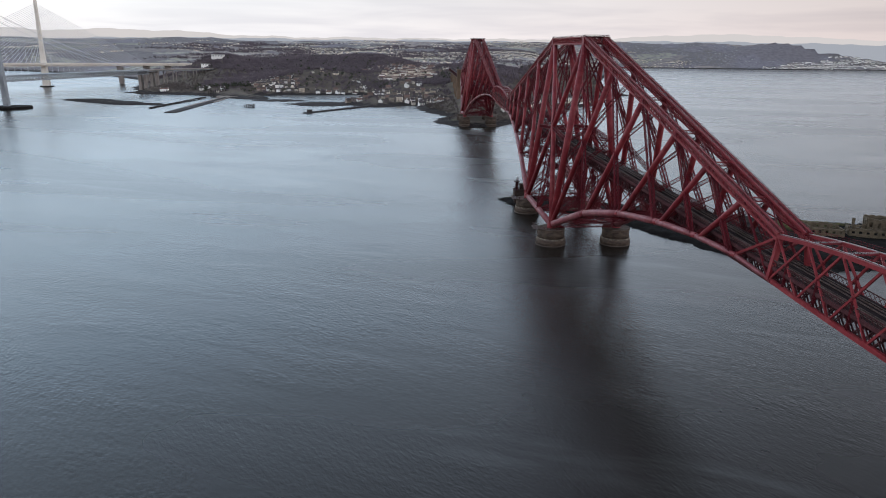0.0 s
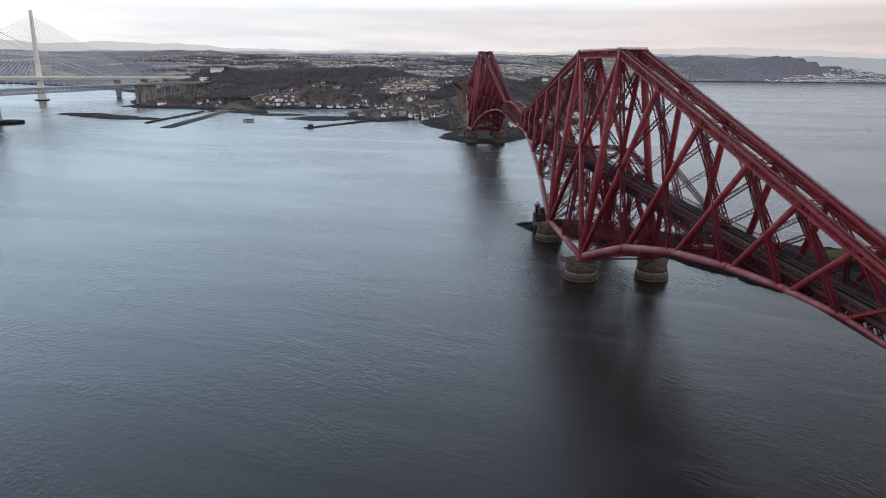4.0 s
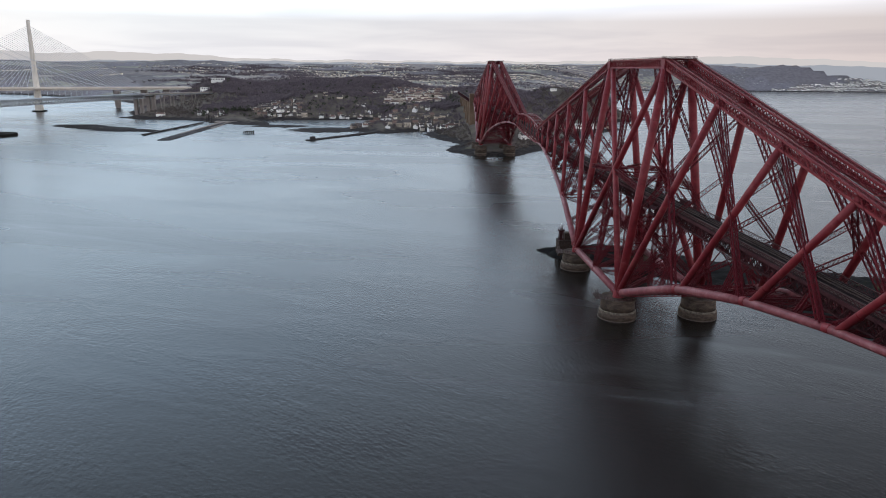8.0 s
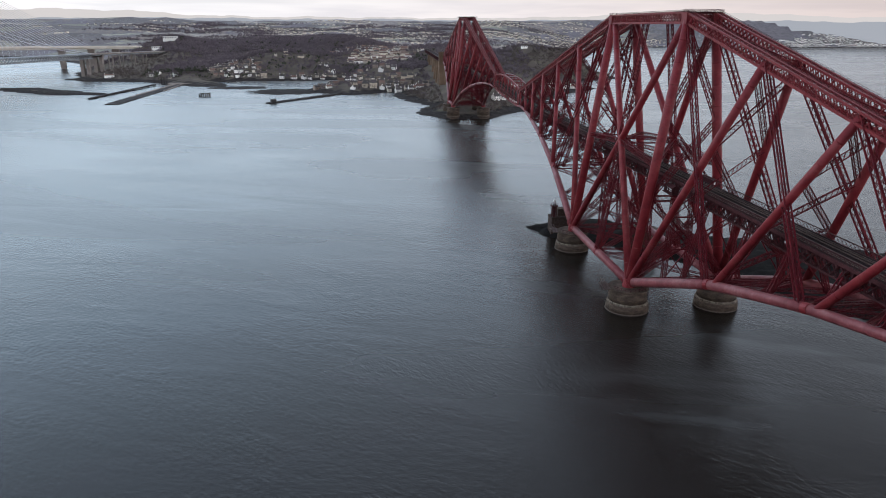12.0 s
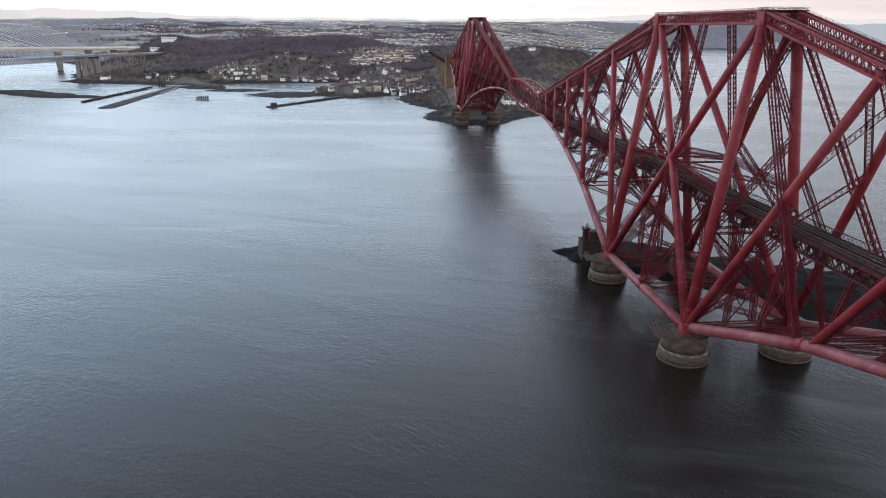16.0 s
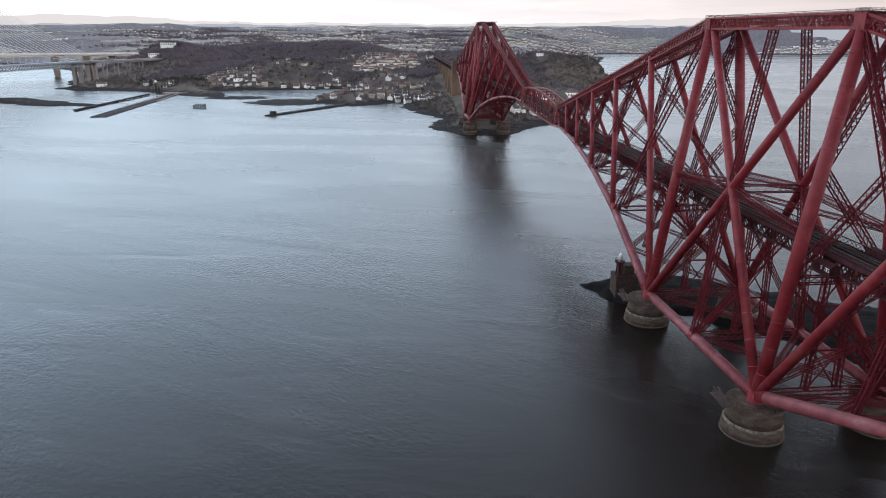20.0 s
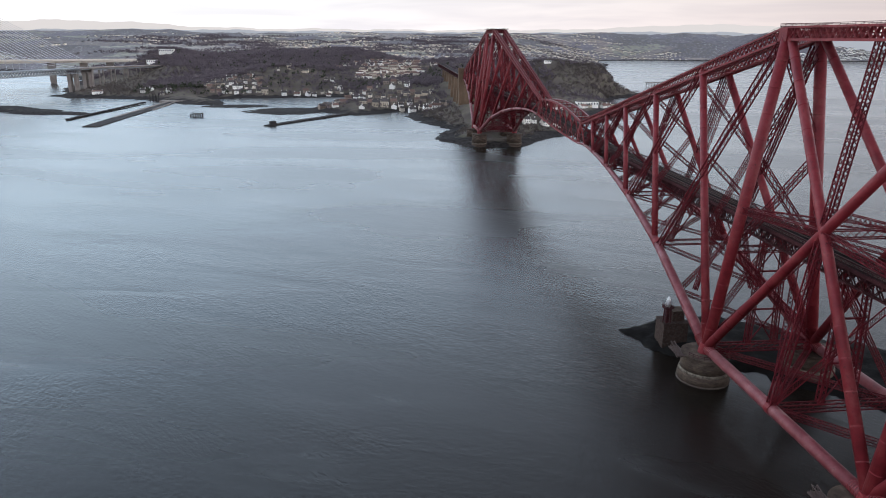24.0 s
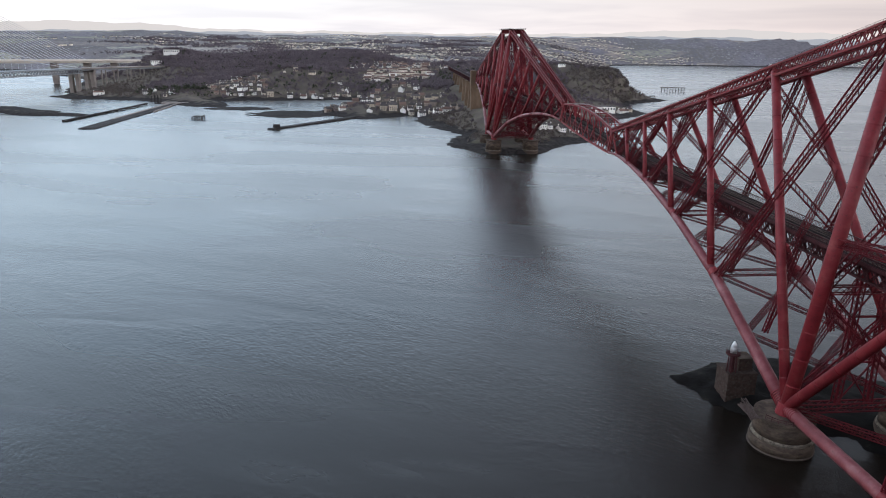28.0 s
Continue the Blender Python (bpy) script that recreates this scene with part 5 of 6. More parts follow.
# ---- ruined fort on the island ----
def ruin_wall(x0, y0, x1, y1, h, z, openings, name="fort_wall"):
    """A thick broken wall with real window openings."""
    a, b = V(x0, y0, 0), V(x1, y1, 0)
    L = np.linalg.norm(b - a)
    d = (b - a) / L
    u = V(-d[1], d[0], 0) * 0.5
    rnd = random.Random(int(x0 * 7 + y0))

    def block(s0, s1, z0, z1):
        geo = Geo()
        c = [a + d * s0 - u, a + d * s1 - u, a + d * s1 + u, a + d * s0 + u]
        v = [p + V(0, 0, z0) for p in c] + [p + V(0, 0, z1) for p in c]
        geo.add(v, [(3, 2, 1, 0), (4, 5, 6, 7), (0, 1, 5, 4), (1, 2, 6, 5), (2, 3, 7, 6), (3, 0, 4, 7)])
        part("wall", geo, RUIN, fort)
    s = 0.0
    for k in range(openings):
        c = L * (k + 0.5) / openings
        top = h + rnd.uniform(-0.9, 0.6)
        block(s, c - 0.8, z - 2, z + top)
        block(c - 0.8, c + 0.8, z - 2, z + h * 0.35)
        block(c - 0.8, c + 0.8, z + h * 0.72, z + top - 0.3)
        s = c + 0.8
    block(s, L, z - 2, z + h + rnd.uniform(-0.9, 0.4))


fort = thing("ruined_fort", (0, 0, 0), "roofless tan stone fort ruin with empty window openings", "ruin")
for x0, y0, x1, y1, h, k in ((128, -44, 145, -49, 4.4, 5), (128, -44, 131, -33, 3.6, 2), (145, -49, 148, -38, 3.8, 2), (150, -46, 170, -55, 4.6, 6), (150, -46, 154, -36, 4.2, 2), (170, -55, 174, -45, 4.4, 2),
                             (165, -38, 176, -43, 8.6, 3), (165, -38, 168, -30, 8.4, 2), (176, -43, 179, -35, 8.2, 2), (168, -30, 179, -35, 8.6, 3), (184, -60, 206, -70, 4.0, 5), (154, -36, 164, -38, 4.0, 2), (131, -33, 148, -38, 3.8, 4)):
    ruin_wall(x0, y0, x1, y1, h, isle_at((x0 + x1) / 2, (y0 + y1) / 2), k)
geo = Geo(); geo.box((159.4, -33.6, isle_at(160, -33) - 1), (160.6, -32.4, isle_at(160, -33) + 7)); part("chimney", geo, RUIN, fort)


# ---- approach viaduct at the village end ----
END_Y = FIFE_Y + HALF_FIFE + ARM
via = thing("approach_viaduct", (0, 0, 0), "tall tan granite end pier and approach viaduct of the railway", "viaduct")
for e in (-1, 1):
    geo = Geo(); geo.box((e * 7.6 - 3.4, END_Y + 1, 5), (e * 7.6 + 3.4, END_Y + 11, 70)); ob = part("end_tower", geo, TAN, via)
    geo = Geo(); geo.box((e * 7.6 - 3.9, END_Y + 0.5, 68), (e * 7.6 + 3.9, END_Y + 11.5, 69.2)); part("cornice", geo, TAN, ob)
geo = Geo(); geo.box((-4.2, END_Y + 1.3, 5), (4.2, END_Y + 10.7, 47)); part("end_wall", geo, TAN, via)
va, vb = V(0, END_Y + 11, 0), V(12, 1350, 0)
vd = (vb - va) / np.linalg.norm(vb - va)
vu = V(vd[1], -vd[0], 0)
for k in range(7):
    c = va + vd * (48 + 51 * k)
    zg = min(ground_at(c[0], c[1]) - 3, 40)
    lo = [c + vd * sy * 4.6 + vu * sx * 9.6 + V(0, 0, zg) for sx, sy in ((-1, -1), (1, -1), (1, 1), (-1, 1))]
    hi = [c + vd * sy * 3.4 + vu * sx * 7.6 + V(0, 0, 46 + LIFT) for sx, sy in ((-1, -1), (1, -1), (1, 1), (-1, 1))]
    geo = Geo(); geo.add(lo + hi, [(3, 2, 1, 0), (4, 5, 6, 7), (0, 1, 5, 4), (1, 2, 6, 5), (2, 3, 7, 6), (3, 0, 4, 7)])
    ob = part("pier", geo, TAN, via)
    geo = Geo(); geo.bar(c - vd * 4 + V(0, 0, 46.4 + LIFT), c + vd * 4 + V(0, 0, 46.4 + LIFT), 16.4, 0.9); part("cap_stone", geo, TAN, ob)
# the dark maroon puts the girders' shade into their colour
for e in (-1, 1):
    geo = Geo(); geo.lattice(va + vu * e * 4.4 + V(0, 0, 50 + LIFT), vb + vu * e * 4.4 + V(0, 0, 50 + LIFT), 0.6, 6.0, panel=5.0, corner=0.6, lace=0.4, faces="h"); part("girder", geo, DARK, via)
geo = Geo(); geo.bar(va + V(0, 0, 53 + LIFT), vb + V(0, 0, 53 + LIFT), 9.4, 0.5); part("deck", geo, BOARD, via)


# ---- road bridges to the west ----
frb = thing("suspension_road_bridge", (0, 0, 0), "grey road bridge side span with deck truss and concrete piers", "road bridge")
a, b = V(-780, 815, 0), V(-718, 1330, 0)
d1 = (b - a) / np.linalg.norm(b - a)
p_far = a - d1 * 330 + V(0, 0, 56)
pA = b + V(0, 0, 47)
pE = V(-585, 1560, 46)
geo = Geo(); geo.bar(p_far + V(0, 0, 1.5), pA + V(0, 0, 1.5), 24, 1.2); part("deck", geo, GREYSTEEL, frb)
for s in (-1, 1):
    geo = Geo(); geo.lattice(p_far + V(s * 11, 0, -4), pA + V(s * 11, 0, -4), 0.8, 8.0, panel=9, corner=1.0, lace=0.7, faces="h"); part("truss", geo, WHITE if s < 0 else GREYSTEEL, frb)
pts = [pA, lerp(pA, pE, 0.35) + V(-12, 0, 0), lerp(pA, pE, 0.7) + V(-8, 0, 0), pE]
for p, q in zip(pts, pts[1:]):
    geo = Geo(); geo.bar(p + V(0, 0, 1.0), q + V(0, 0, 1.0), 24, 2.2); ob = part("deck", geo, CONCRETE, frb)
    geo = Geo(); geo.bar(p + V(0, 0, -1.6), q + V(0, 0, -1.6), 15, 3.0); part("box_girder", geo, GREYSTEEL, ob)
for p in (pA + V(-3, -6, 0), pA + V(12, 30, 0)):   # tall portal piers
    for s in (-1, 1):
        geo = Geo(); geo.box((p[0] + s * 6 - 3.4, p[1] - 5, -3), (p[0] + s * 6 + 3.4, p[1] + 5, 45)); part("portal_leg", geo, CONCRETE, frb)
    geo = Geo(); geo.box((p[0] - 11, p[1] - 5, 40), (p[0] + 11, p[1] + 5, 45.2)); part("portal_head", geo, CONCRETE, frb)
for k in range(6):
    t = 0.26 + k * 0.115
    i = min(int(t * 3), 2)
    p = lerp(pts[i], pts[i + 1], t * 3 - i)
    for s in (-1, 1):
        geo = Geo(); geo.box((p[0] + s * 4 - 1.1, p[1] - 1.1, ground_at(p[0] + s * 5, p[1]) - 3), (p[0] + s * 4 + 1.1, p[1] + 1.1, 44)); part("column", geo, CONCRETE, frb)
for s in (-1, 1):     # the main tower's legs stand on a broad base
    geo = Geo()
    x, y = a[0] + s * 13, a[1]
    geo.add([(x - 4, y - 4.5, 2), (x + 4, y - 4.5, 2), (x + 4, y + 4.5, 2), (x - 4, y + 4.5, 2), (x - s * 2 - 3, y - 3, 156), (x - s * 2 + 3, y - 3, 156), (x - s * 2 + 3, y + 3, 156), (x - s * 2 - 3, y + 3, 156)],
            [(3, 2, 1, 0), (4, 5, 6, 7), (0, 1, 5, 4), (1, 2, 6, 5), (2, 3, 7, 6), (3, 0, 4, 7)])
    part("tower_leg", geo, GREYSTEEL, frb)
geo = Geo(); geo.tube([V(a[0] + 22, a[1], -3), V(a[0] + 22, a[1], 5), V(a[0] + 22, a[1], 5.2)], [30, 29, 28], 24); part("tower_base", geo, ROCK, frb)
for s in (-1, 1):     # main cables
    geo = Geo()
    top, low = a + V(s * 11, 0, 156), pA + V(s * 11, -20, 4)
    geo.tube([lerp(top, low, t) - V(0, 0, 26 * 4 * t * (1 - t) * 0.5) for t in np.linspace(0, 1, 16)], 0.45, 6); part("main_cable", geo, CABLE, frb)
    for k in range(1, 28):
        t = k / 28
        p = lerp(top, low, t) - V(0, 0, 26 * 4 * t * (1 - t) * 0.5)
        geo = Geo()
        geo.bar(p, V(p[0], p[1], lerp(56, 49, t)), 0.14)
        part("hanger", geo, CABLE, frb)

qc = thing("cable_stayed_bridge", (0, 0, 0), "pale cable-stayed road bridge with a slender single-column tower", "road bridge")
tq = V(-1006, 1450, 0)
dq = V(-876, 1650, 0) - tq
dq /= np.linalg.norm(dq)
geo = Geo()
for (z0, w0), (z1, w1) in zip(((-3, 15), (50, 11), (110, 8), (214, 5.5)), ((50, 11), (110, 8), (214, 5.5))):
    n0 = [V(tq[0] + sx * w0 / 2, tq[1] + sy * w0 / 2, z0) for sx, sy in ((-1, -1), (1, -1), (1, 1), (-1, 1))]
    n1 = [V(tq[0] + sx * w1 / 2, tq[1] + sy * w1 / 2, z1) for sx, sy in ((-1, -1), (1, -1), (1, 1), (-1, 1))]
    geo.add(n0 + n1, [(3, 2, 1, 0), (4, 5, 6, 7), (0, 1, 5, 4), (1, 2, 6, 5), (2, 3, 7, 6), (3, 0, 4, 7)])
part("pylon", geo, TOWER_WHITE, qc, "tapering pale concrete pylon")
geo = Geo(); geo.box((tq[0] - 13, tq[1] - 11, -3), (tq[0] + 13, tq[1] + 11, 4)); part("pylon_base", geo, ROCK, qc)
qa, qb = tq - dq * 330 + V(0, 0, 60), tq + dq * 470 + V(0, 0, 50)
qa[2], qb[2] = 61, 49


def qdeck(s):
    return lerp(qa, qb, (s + 330) / 800)


geo = Geo(); geo.bar(qa, qb, 39, 1.2); part("deck", geo, TOWER_WHITE, qc)
geo = Geo(); geo.bar(qa - V(0, 0, 2.6), qb - V(0, 0, 2.6), 26, 4.0); part("box_girder", geo, TOWER_WHITE, qc)
for s in (-1, 1):
    geo = Geo(); o = V(dq[1], -dq[0], 0) * 19.5 * s; geo.bar(qa + o + V(0, 0, 1.9), qb + o + V(0, 0, 1.9), 0.3, 3.0); part("wind_screen", geo, TOWER_WHITE, qc)
for k in range(24):
    for sgn in (-1, 1):
        geo = Geo(); geo.bar(tq + V(0, 0, 118 + k * 3.6), qdeck(sgn * (24 + k * 12.2)), 0.6); part("stay_cable", geo, CABLE, qc)
for s in (215, 300, 375):
    p = qdeck(s)
    geo = Geo()
    geo.add([(p[0] - 5, p[1] - 4, -3), (p[0] + 5, p[1] - 4, -3), (p[0] + 5, p[1] + 4, -3), (p[0] - 5, p[1] + 4, -3), (p[0] - 9, p[1] - 4, p[2] - 4), (p[0] + 9, p[1] - 4, p[2] - 4), (p[0] + 9, p[1] + 4, p[2] - 4), (p[0] - 9, p[1] + 4, p[2] - 4)],
            [(3, 2, 1, 0), (4, 5, 6, 7), (0, 1, 5, 4), (1, 2, 6, 5), (2, 3, 7, 6), (3, 0, 4, 7)])
    part("pier", geo, CONCRETE, qc)


# ---- houses ----
def house_proto(L, W, H, roof_h, wall_mat, roof_mat, label, windows=True):
    root = thing("house", (0, 0, 0), label, "house", "village houses")
    geo = Geo()
    geo.add([(-L / 2, -W / 2, -3), (L / 2, -W / 2, -3), (L / 2, W / 2, -3), (-L / 2, W / 2, -3), (-L / 2, -W / 2, H), (L / 2, -W / 2, H), (L / 2, W / 2, H), (-L / 2, W / 2, H), (-L / 2, 0, H + roof_h), (L / 2, 0, H + roof_h)],
            [(3, 2, 1, 0), (0, 1, 5, 4), (2, 3, 7, 6), (1, 2, 6, 9, 5), (3, 0, 4, 8, 7), (4, 5, 6, 7)])
    part("wall", geo, wall_mat, root)
    geo = Geo()
    o, th = 0.45, 0.25
    for s in (-1, 1):
        e0, r0 = V(-L / 2 - o, s * (W / 2 + o), H - o * roof_h / (W / 2)), V(-L / 2 - o, 0, H + roof_h)
        e1, r1 = V(L / 2 + o, s * (W / 2 + o), H - o * roof_h / (W / 2)), V(L / 2 + o, 0, H + roof_h)
        up = V(0, 0, th)
        geo.add([e0, e1, r1, r0, e0 + up, e1 + up, r1 + up, r0 + up], [(3, 2, 1, 0), (4, 5, 6, 7), (0, 1, 5, 4), (1, 2, 6, 5), (2, 3, 7, 6), (3, 0, 4, 7)])
    roof = part("roof", geo, roof_mat, root)
    for s in (-1, 1):
        geo = Geo(); geo.box((s * L / 2 * 0.93 - 0.45, -0.6, H + roof_h - 0.6), (s * L / 2 * 0.93 + 0.45, 0.6, H + roof_h + 1.5)); part("chimney", geo, wall_mat, roof)
    if windows:
        me = None
        n = max(2, int(L / 3.2))
        for k in range(n):
            for z in ((1.2, 4.0) if H > 5 else (1.2,)):
                if me is None:
                    geo = Geo(); geo.box((-0.55, -0.06, 0), (0.55, 0.06, 1.5)); me = geo.mesh("window", GLASSY)
                ob = part("window", me, GLASSY, root)
                ob.location = (-L / 2 + L * (k + 0.5) / n, -W / 2 - 0.03, z)
    return root


PROTOS = [house_proto(11, 8, 5.6, 3.4, HARL_WHITE, SLATE, "white harled house with a slate roof"),
          house_proto(9, 7.5, 5.4, 3.2, HARL, SLATE, "grey harled house with a slate roof"),
          house_proto(18, 8, 5.6, 3.2, SANDSTONE, SLATE, "sandstone terrace with a slate roof"),
          house_proto(12, 8, 3.6, 3.2, HARL_WHITE, PANTILE, "low white cottage with a red pantile roof"),
          house_proto(22, 9, 5.4, 2.6, HARL_WHITE, PANTILE, "long pale terrace with a brown tiled roof", False),
          house_proto(13, 11, 9.5, 4.0, SANDSTONE, SLATE, "tall sandstone house with a slate roof"),
          house_proto(10, 7.5, 5.0, 3.2, RUBBLE, SLATE, "brown rubble-stone house with a slate roof"),
          house_proto(11, 8, 5.0, 3.6, RUBBLE, PANTILE, "brown stone house with a red tiled roof"),
          house_proto(24, 8, 5.0, 2.6, HARL, PANTILE, "long cream terrace with a brown tiled roof")]
HOUSES = []


def place_house(kind, x, y, turn):
    p = PROTOS[kind]
    z = ground_at(x, y)
    s = 0.74 + 0.3 * ((x * 0.37 + y * 0.73) % 1.0)
    m = pose(x, y, max(z, 2.5) + 0.1, 0, 0, turn) @ Matrix.Diagonal((s, 0.9 + 0.1 * s, s, 1))
    if p.get("used"):
        copy_thing(p, m)
    else:
        p.matrix_basis = m
        p["used"] = 1
    HOUSES.append((x, y))


rnd = random.Random(11)


def row(x0, y0, x1, y1, n, kinds, turn, jitter=5.0):
    for i in range(n):
        t = (i + 0.5) / n
        x, y = lerp(x0, x1, t) + rnd.uniform(-jitter, jitter), lerp(y0, y1, t) + rnd.uniform(-jitter, jitter)
        if all(math.hypot(x - a, y - b) > 9 for a, b in HOUSES):
            place_house(rnd.choice(kinds), x, y, turn + rnd.uniform(-14, 14))


# along the bay
for kind, x, y, turn in ((5, -332, 1206, 12), (0, -296, 1204, 4), (3, -272, 1206, -8), (0, -252, 1204, 60), (0, -240, 1203, 5), (3, -214, 1206, 10), (1, -345, 1212, 20), (1, -226, 1222, -6), (7, -258, 1226, 4)):
    place_house(kind, x, y, turn)
for kind, x, y, turn in ((5, -302, 1352, 6), (2, -268, 1340, -5), (1, -322, 1336, 12), (0, -556, 1216, 20), (0, -543, 1222, -30), (4, -640, 1222, 12), (1, -514, 1190, 10), (0, -506, 1204, 40), (1, -205, 1262, 20), (0, -194, 1254, 65)):
    place_house(kind, x, y, turn)
row(-432, 1208, -352, 1216, 10, (0, 1, 2, 7), 20)
row(-446, 1224, -345, 1236, 13, (0, 1, 7, 1, 6), 10)
row(-450, 1242, -348, 1254, 13, (1, 0, 2, 7, 6), 5)
row(-450, 1260, -350, 1272, 12, (1, 6, 2, 0, 7), 0)
row(-440, 1280, -352, 1290, 11, (1, 7, 2, 6), 0)
row(-420, 1300, -356, 1310, 8, (1, 7, 6, 0), 0)
row(-214, 1228, -170, 1224, 4, (1, 6, 0), 10)
row(-230, 1300, -180, 1310, 4, (6, 1, 0), 5, 7)
# harbour front and the streets behind it
for kind, x, y, turn in ((0, -146, 922, 78), (5, -126, 938, 4), (5, -112, 940, 4), (0, -97, 936, 80), (0, -86, 944, 10), (0, -97, 1034, 70), (5, -57, 984, 4), (5, -46, 988, 4), (2, -76, 1000, 4), (4, -140, 1034, 2),
                         (7, -172, 1050, 6), (0, -50, 896, 20), (3, -36, 884, -10), (0, 2, 868, 15), (1, -186, 1006, 12), (6, -204, 990, 30), (7, -176, 978, 5)):
    place_house(kind, x, y, turn)
row(-150, 956, -66, 960, 9, (6, 7, 2, 1, 0), 5, 3)
row(-130, 972, -36, 968, 9, (6, 2, 7, 1, 0), -4, 3)
row(-90, 924, -20, 906, 8, (6, 7, 0, 1), 8, 4)
row(-78, 906, -16, 888, 7, (6, 0, 7, 3), 8, 3)
row(-160, 990, -96, 992, 7, (6, 7, 1, 0), 0, 4)
row(-196, 1022, -110, 1014, 8, (6, 7, 1), 0, 4)
row(-150, 1054, -66, 1056, 7, (6, 1, 7, 0), 0, 5)
row(-210, 960, -180, 940, 4, (6, 3, 7), 20, 4)
row(-90, 1014, -20, 1004, 7, (6, 2, 7, 1), 0, 4)
row(-24, 870, 30, 850, 5, (1, 6, 3), 20, 5)
row(50, 740, 130, 790, 6, (1, 0, 2, 3), 20, 6)
row(70, 800, 150, 850, 5, (1, 6, 3), 20, 6)
row(180, 905, 262, 965, 7, (0, 3, 2, 3), 25, 6)
for k in range(6):                                                # the estate on the slope
    row(-168 + 4 * k, 1345 + 33 * k, -34 + 3 * k, 1340 + 33 * k, 8, (4, 8, 8, 8, 2, 0), -3, 3)
    row(-164 + 4 * k, 1360 + 33 * k, -30 + 3 * k, 1356 + 33 * k, 6, (8, 7, 8, 1), -3, 4)
row(-205, 1430, -160, 1500, 6, (0, 8, 0, 4), 10, 5)
row(-36, 1352, 10, 1420, 6, (1, 4, 6), 10)
row(48, 668, 104, 692, 5, (0, 3, 0), 25, 3)                         # cottages beyond the tower

# larger white blocks on the wooded hill
for x, y, L, W, H in ((-612, 1602, 34, 12, 9), (-636, 1560, 22, 10, 7), (-396, 1720, 56, 14, 8), (196, 1165, 12, 8, 4), (205, 930, 34, 12, 8)):
    root = thing("large_building", (x, y, ground_at(x, y)), "pale flat-roofed large building among trees", "building", "large buildings")
    HOUSES.extend([(x - L / 3, y), (x, y), (x + L / 3, y), (x - L / 4, y - 14), (x + L / 4, y - 14)])
    geo = Geo(); geo.box((-L / 2, -W / 2, -4), (L / 2, W / 2, H)); part("wall", geo, HARL_WHITE, root)
    geo = Geo(); geo.box((-L / 2 - 0.5, -W / 2 - 0.5, H), (L / 2 + 0.5, W / 2 + 0.5, H + 0.7)); part("roof", geo, SLATE, root)
    k = int(L / 4)
    for i in range(k):
        geo = Geo(); x0 = -L / 2 + L * (i + 0.5) / k; geo.box((x0 - 0.9, -W / 2 - 0.08, H * 0.45), (x0 + 0.9, -W / 2 - 0.01, H * 0.8)); part("window", geo, GLASSY, root)


def far_houses(name, clusters, label, seed, walls=None):
    """Distant roofs and walls, far too many to count."""
    rr = np.random.RandomState(seed)
    gw, gr = Geo(), Geo()
    for cx, cy, sx, sy, n in clusters:
        streets = []
        for _ in range(max(2, n // 9)):
            q = rr.normal(size=2).clip(-1.8, 1.8) * (sx, sy) + (cx, cy)
            ang = rr.uniform(-0.35, 0.35)
            step = np.arange(9) * rr.uniform(13, 18) - 60
            streets.append(np.stack([q[0] + step * math.cos(ang), q[1] + step * math.sin(ang)], 1) + rr.normal(size=(9, 2)) * (7.0, 4.0))
        p = np.concatenate(streets)
        z = land_height(p[:, 0], p[:, 1])
        d = inside_distance(COAST, p[:, 0], p[:, 1])
        for (x, y), h, dd in zip(p, z, d):
            if dd < 25:
                continue
            L, W, H = rr.uniform(5, 10), rr.uniform(5, 6.5), rr.uniform(3.4, 5.0)
            a = rr.uniform(-0.5, 0.5)
            c, s = math.cos(a), math.sin(a)

            def w(px, py, pz):
                return (x + c * px - s * py, y + s * px + c * py, h + pz)
            gw.add([w(-L / 2, -W / 2, -2), w(L / 2, -W / 2, -2), w(L / 2, W / 2, -2), w(-L / 2, W / 2, -2), w(-L / 2, -W / 2, H), w(L / 2, -W / 2, H), w(L / 2, W / 2, H), w(-L / 2, W / 2, H)],
                   [(0, 1, 5, 4), (1, 2, 6, 5), (2, 3, 7, 6), (3, 0, 4, 7)])
            gr.add([w(-L / 2, -W / 2 - 0.4, H), w(L / 2, -W / 2 - 0.4, H), w(L / 2, W / 2 + 0.4, H), w(-L / 2, W / 2 + 0.4, H), w(-L / 2, 0, H + 2.2), w(L / 2, 0, H + 2.2)],
                   [(0, 1, 5, 4), (2, 3, 4, 5), (1, 2, 5), (3, 0, 4)])
    root = thing(name, (0, 0, 0), label, "houses", kind="stuff")
    part("walls", gw, walls or HARL, root), part("roofs", gr, SLATE, root)


far_houses("far_town", [(-60, 2500, 150, 60, 300), (100, 2750, 330, 120, 560), (600, 3050, 240, 130, 380), (1000, 3700, 260, 120, 460), (900, 3420, 160, 60, 80), (-300, 3300, 420, 160, 360), (-900, 3600, 400, 150, 140),
                        (-1300, 3000, 300, 120, 90), (300, 3950, 500, 120, 300), (40, 2250, 200, 80, 60), (-350, 2150, 160, 60, 25)], "far town of pale houses with grey roofs on slopes", 3)
far_houses("far_shore_town", [(2500, 3540, 300, 38, 900), (2880, 3620, 300, 60, 800)], "pale new houses along the far shore", 5, HARL_WHITE)


# ---- woods ----
def clump():
    """A small eight-sided tuft."""
    v = np.array([(1, 0, 0), (-1, 0, 0), (0, 1, 0), (0, -1, 0), (0, 0, 1), (0, 0, -1)], float)
    f = np.array([(0, 2, 4), (2, 1, 4), (1, 3, 4), (3, 0, 4), (2, 0, 5), (1, 2, 5), (3, 1, 5), (0, 3, 5)])
    return v, f


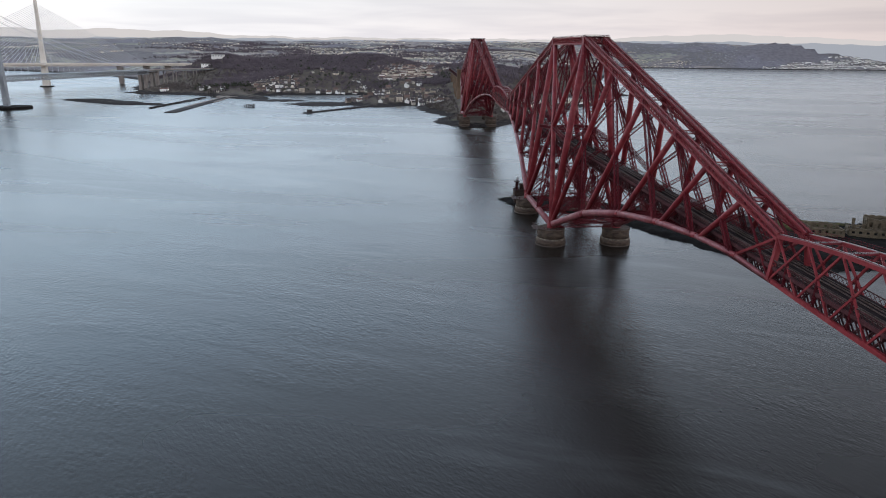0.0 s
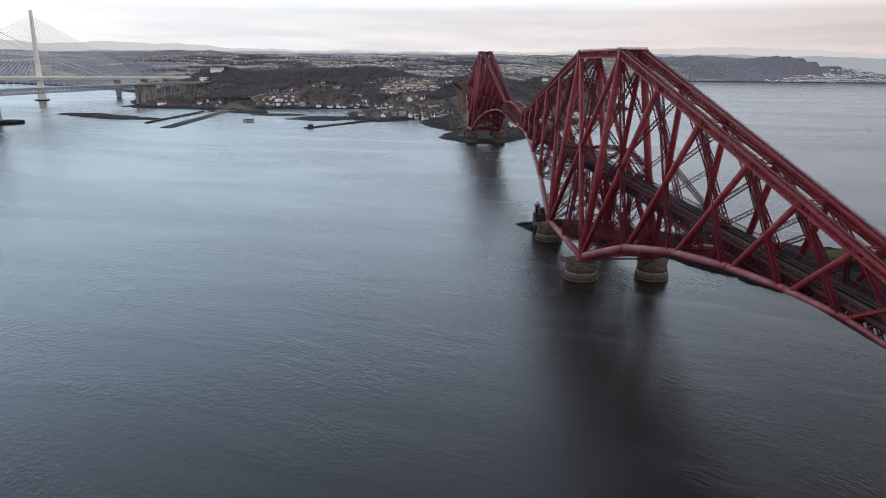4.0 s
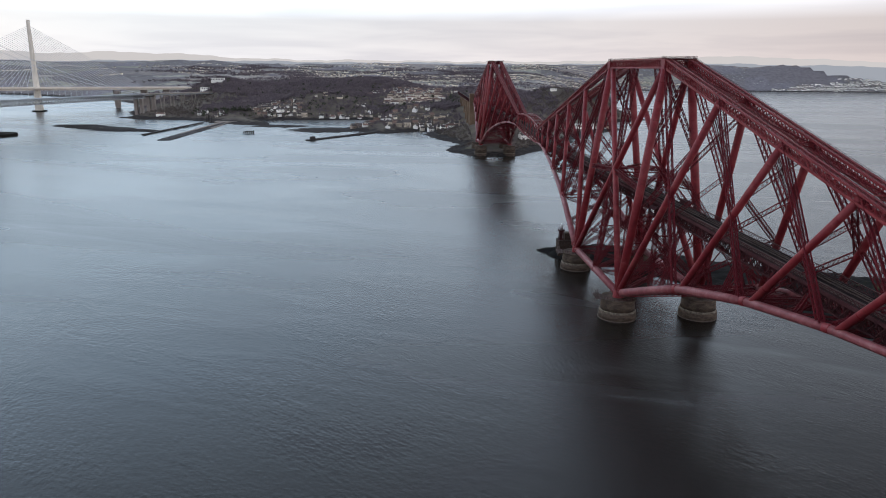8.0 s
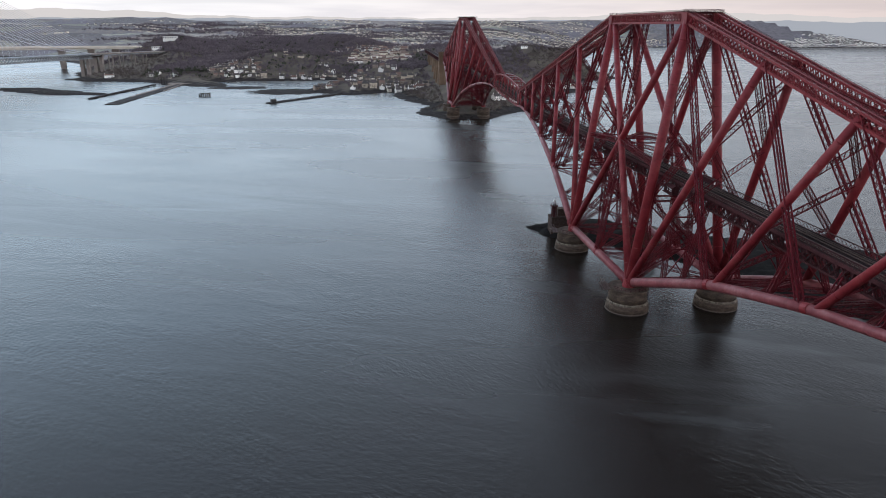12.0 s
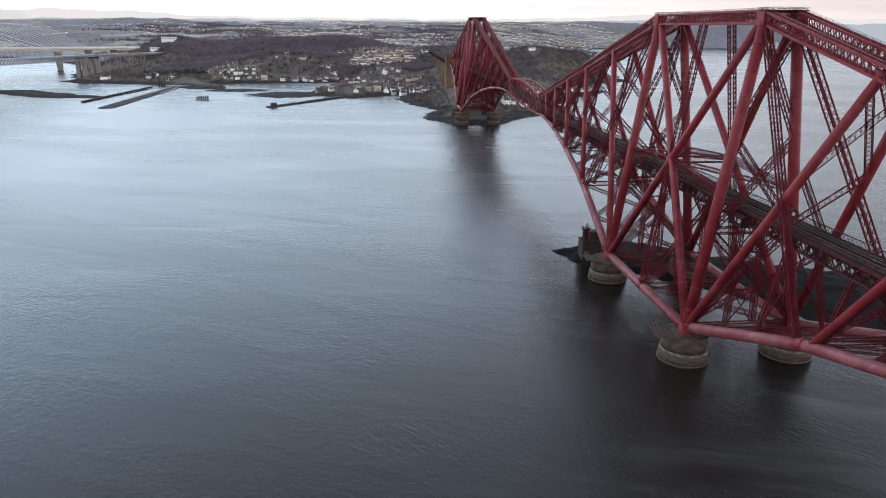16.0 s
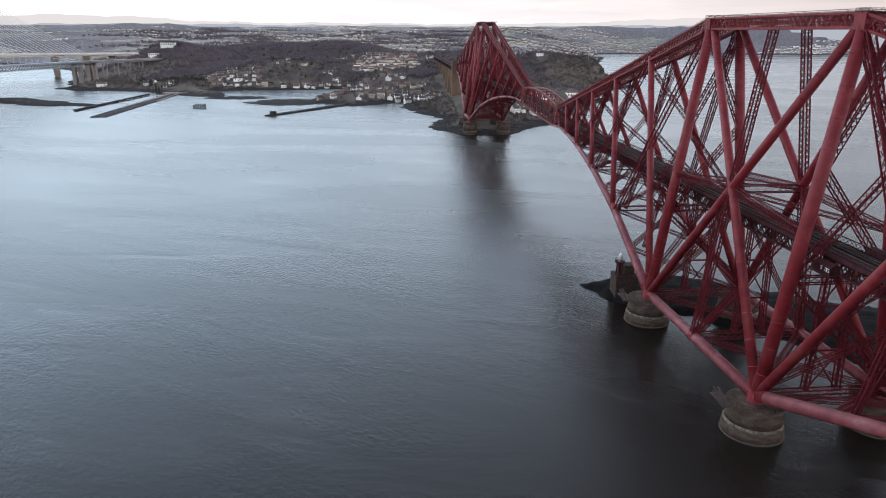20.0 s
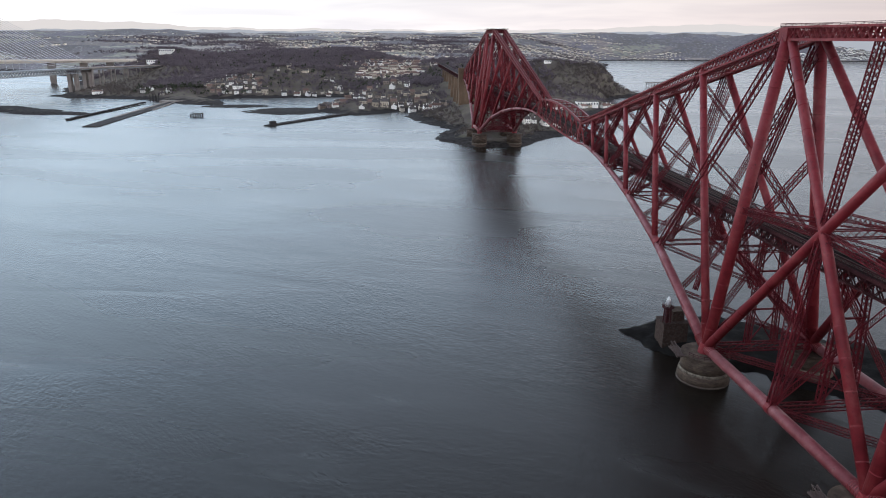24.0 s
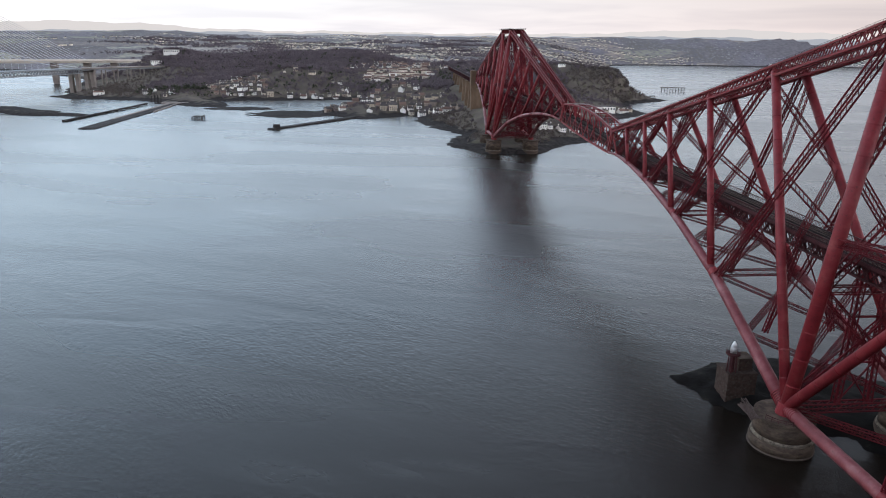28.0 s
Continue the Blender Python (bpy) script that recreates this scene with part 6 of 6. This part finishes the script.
def woods(name, x, y, mat, label, seed, tall=(6, 11), clumps=12, height_fn=land_height, crown=1.0):
    """Many trees as one: thin trunks, each with a loose crown of small ragged clumps."""
    rr = np.random.RandomState(seed)
    v0, f0 = clump()
    n = len(x)
    z = height_fn(x, y)
    h = rr.uniform(*tall, n)
    c = np.repeat(np.stack([x, y, z], 1), clumps, 0)
    hh = np.repeat(h, clumps)[:, None]
    off = rr.normal(size=(n * clumps, 3)) * (0.24, 0.24, 0.16) * crown + (0, 0, 0.64)
    size = hh[:, :, None] * rr.uniform(0.08, 0.17, (n * clumps, 1, 1)) * crown
    vv = c[:, None] + (off * hh)[:, None] + v0[None] * size * rr.uniform(0.5, 1.5, (n * clumps, 6, 1)) * np.array([1, 1, 1.15])
    ff = f0[None] + 6 * np.arange(n * clumps)[:, None, None]
    g = Geo()
    for k in range(n):
        g.bars.append((x[k], y[k], z[k] - 1, x[k], y[k], z[k] + h[k] * 0.75, 0.35, 0.35))
    me = bpy.data.meshes.new("crowns")
    me.from_pydata(vv.reshape(-1, 3).tolist(), [], ff.reshape(-1, 3).tolist())
    me.materials.append(mat)
    root = thing(name, (0, 0, 0), label, "woods", kind="stuff")
    part("crowns", me, mat, root), part("trunks", g, BARE, root)


def scatter(n, boxes, seed, clear=11.0, floor=4.0):
    rr = np.random.RandomState(seed)
    out = []
    hs = np.array(HOUSES)
    for cx, cy, sx, sy, share in boxes:
        p = rr.normal(size=(int(n * share), 2)).clip(-2.2, 2.2) * (sx, sy) + (cx, cy)
        out.append(p)
    p = np.concatenate(out)
    d = np.min(np.hypot(p[:, None, 0] - hs[None, :, 0], p[:, None, 1] - hs[None, :, 1]), 1)
    keep = (d > clear) & (land_height(p[:, 0], p[:, 1]) > floor) & (inside_distance(COAST, p[:, 0], p[:, 1]) > 12) & ~((np.abs(p[:, 0]) < 14) & (p[:, 1] < 1150)) & ((floor < 4) | ~((p[:, 0] < -575) & (p[:, 1] < 1500)))
    return p[keep, 0], p[keep, 1]


wx, wy = scatter(11500, [(-400, 1660, 170, 80, 0.34), (-560, 1600, 70, 60, 0.09), (-200, 1620, 130, 70, 0.15), (110, 1450, 90, 150, 0.12), (-330, 1440, 120, 60, 0.12), (60, 1150, 60, 90, 0.10), (-120, 1130, 60, 34, 0.06),
                         (-60, 1250, 110, 40, 0.07), (-480, 1330, 60, 40, 0.05)], 21)
woods("bare_woodland", wx, wy, BARE, "dense bare winter woodland on the hill", 22, (6, 11))
wx, wy = scatter(1500, [(-150, 1290, 60, 25, 0.10), (-90, 1440, 70, 60, 0.14), (-480, 1250, 60, 40, 0.18), (-390, 1250, 60, 35, 0.18), (-90, 990, 60, 45, 0.16), (40, 880, 50, 60, 0.16), (230, 1030, 40, 40, 0.08)], 31, 9.0)
woods("village_trees", wx, wy, BARE, "bare trees between the houses of the village", 32, (3.5, 7))
wx, wy = scatter(1600, [(60, 720, 55, 60, 0.3), (-40, 850, 40, 50, 0.25), (20, 640, 30, 25, 0.15), (-24, 760, 30, 60, 0.3)], 71, 7.0)
woods("shore_scrub", wx, wy, SCRUB, "low brown and green scrub above the shore", 72, (2, 4.5), 8, crown=1.2)
wx, wy = scatter(420, [(-420, 1620, 160, 80, 0.4), (-100, 1280, 120, 60, 0.4), (-500, 1230, 60, 30, 0.2)], 41)
woods("evergreen_trees", wx, wy, EVERGREEN, "dark evergreen trees among bare woods", 42, (7, 12))
wx, wy = scatter(2600, [(215, 1175, 75, 70, 0.6), (310, 1190, 40, 40, 0.25), (130, 1080, 50, 50, 0.15)], 51)
woods("headland_scrub", wx, wy, SCRUB, "low brown scrub on the steep headland", 52, (3, 6), 9)
wx, wy = scatter(900, [(-640, 1360, 40, 70, 0.3), (-590, 1240, 50, 30, 0.5), (-560, 1420, 40, 40, 0.2)], 81, 7.0, 3.9)
woods("viaduct_scrub", wx, wy, SCRUB, "low winter scrub below the road viaduct", 82, (2.5, 5), 8, crown=1.2)
# belts and hedges of trees between the far fields
hedges = np.random.RandomState(63)
belts = [(hedges.uniform(-1300, 900), hedges.uniform(2050, 3900), hedges.uniform(25, 130), hedges.uniform(6, 22), 0.011) for _ in range(90)]
wx, wy = scatter(7500, belts, 61)
woods("far_woods", wx, wy, BARE, "far dark winter woods and hedges", 62, (6, 10), 5, crown=1.4)
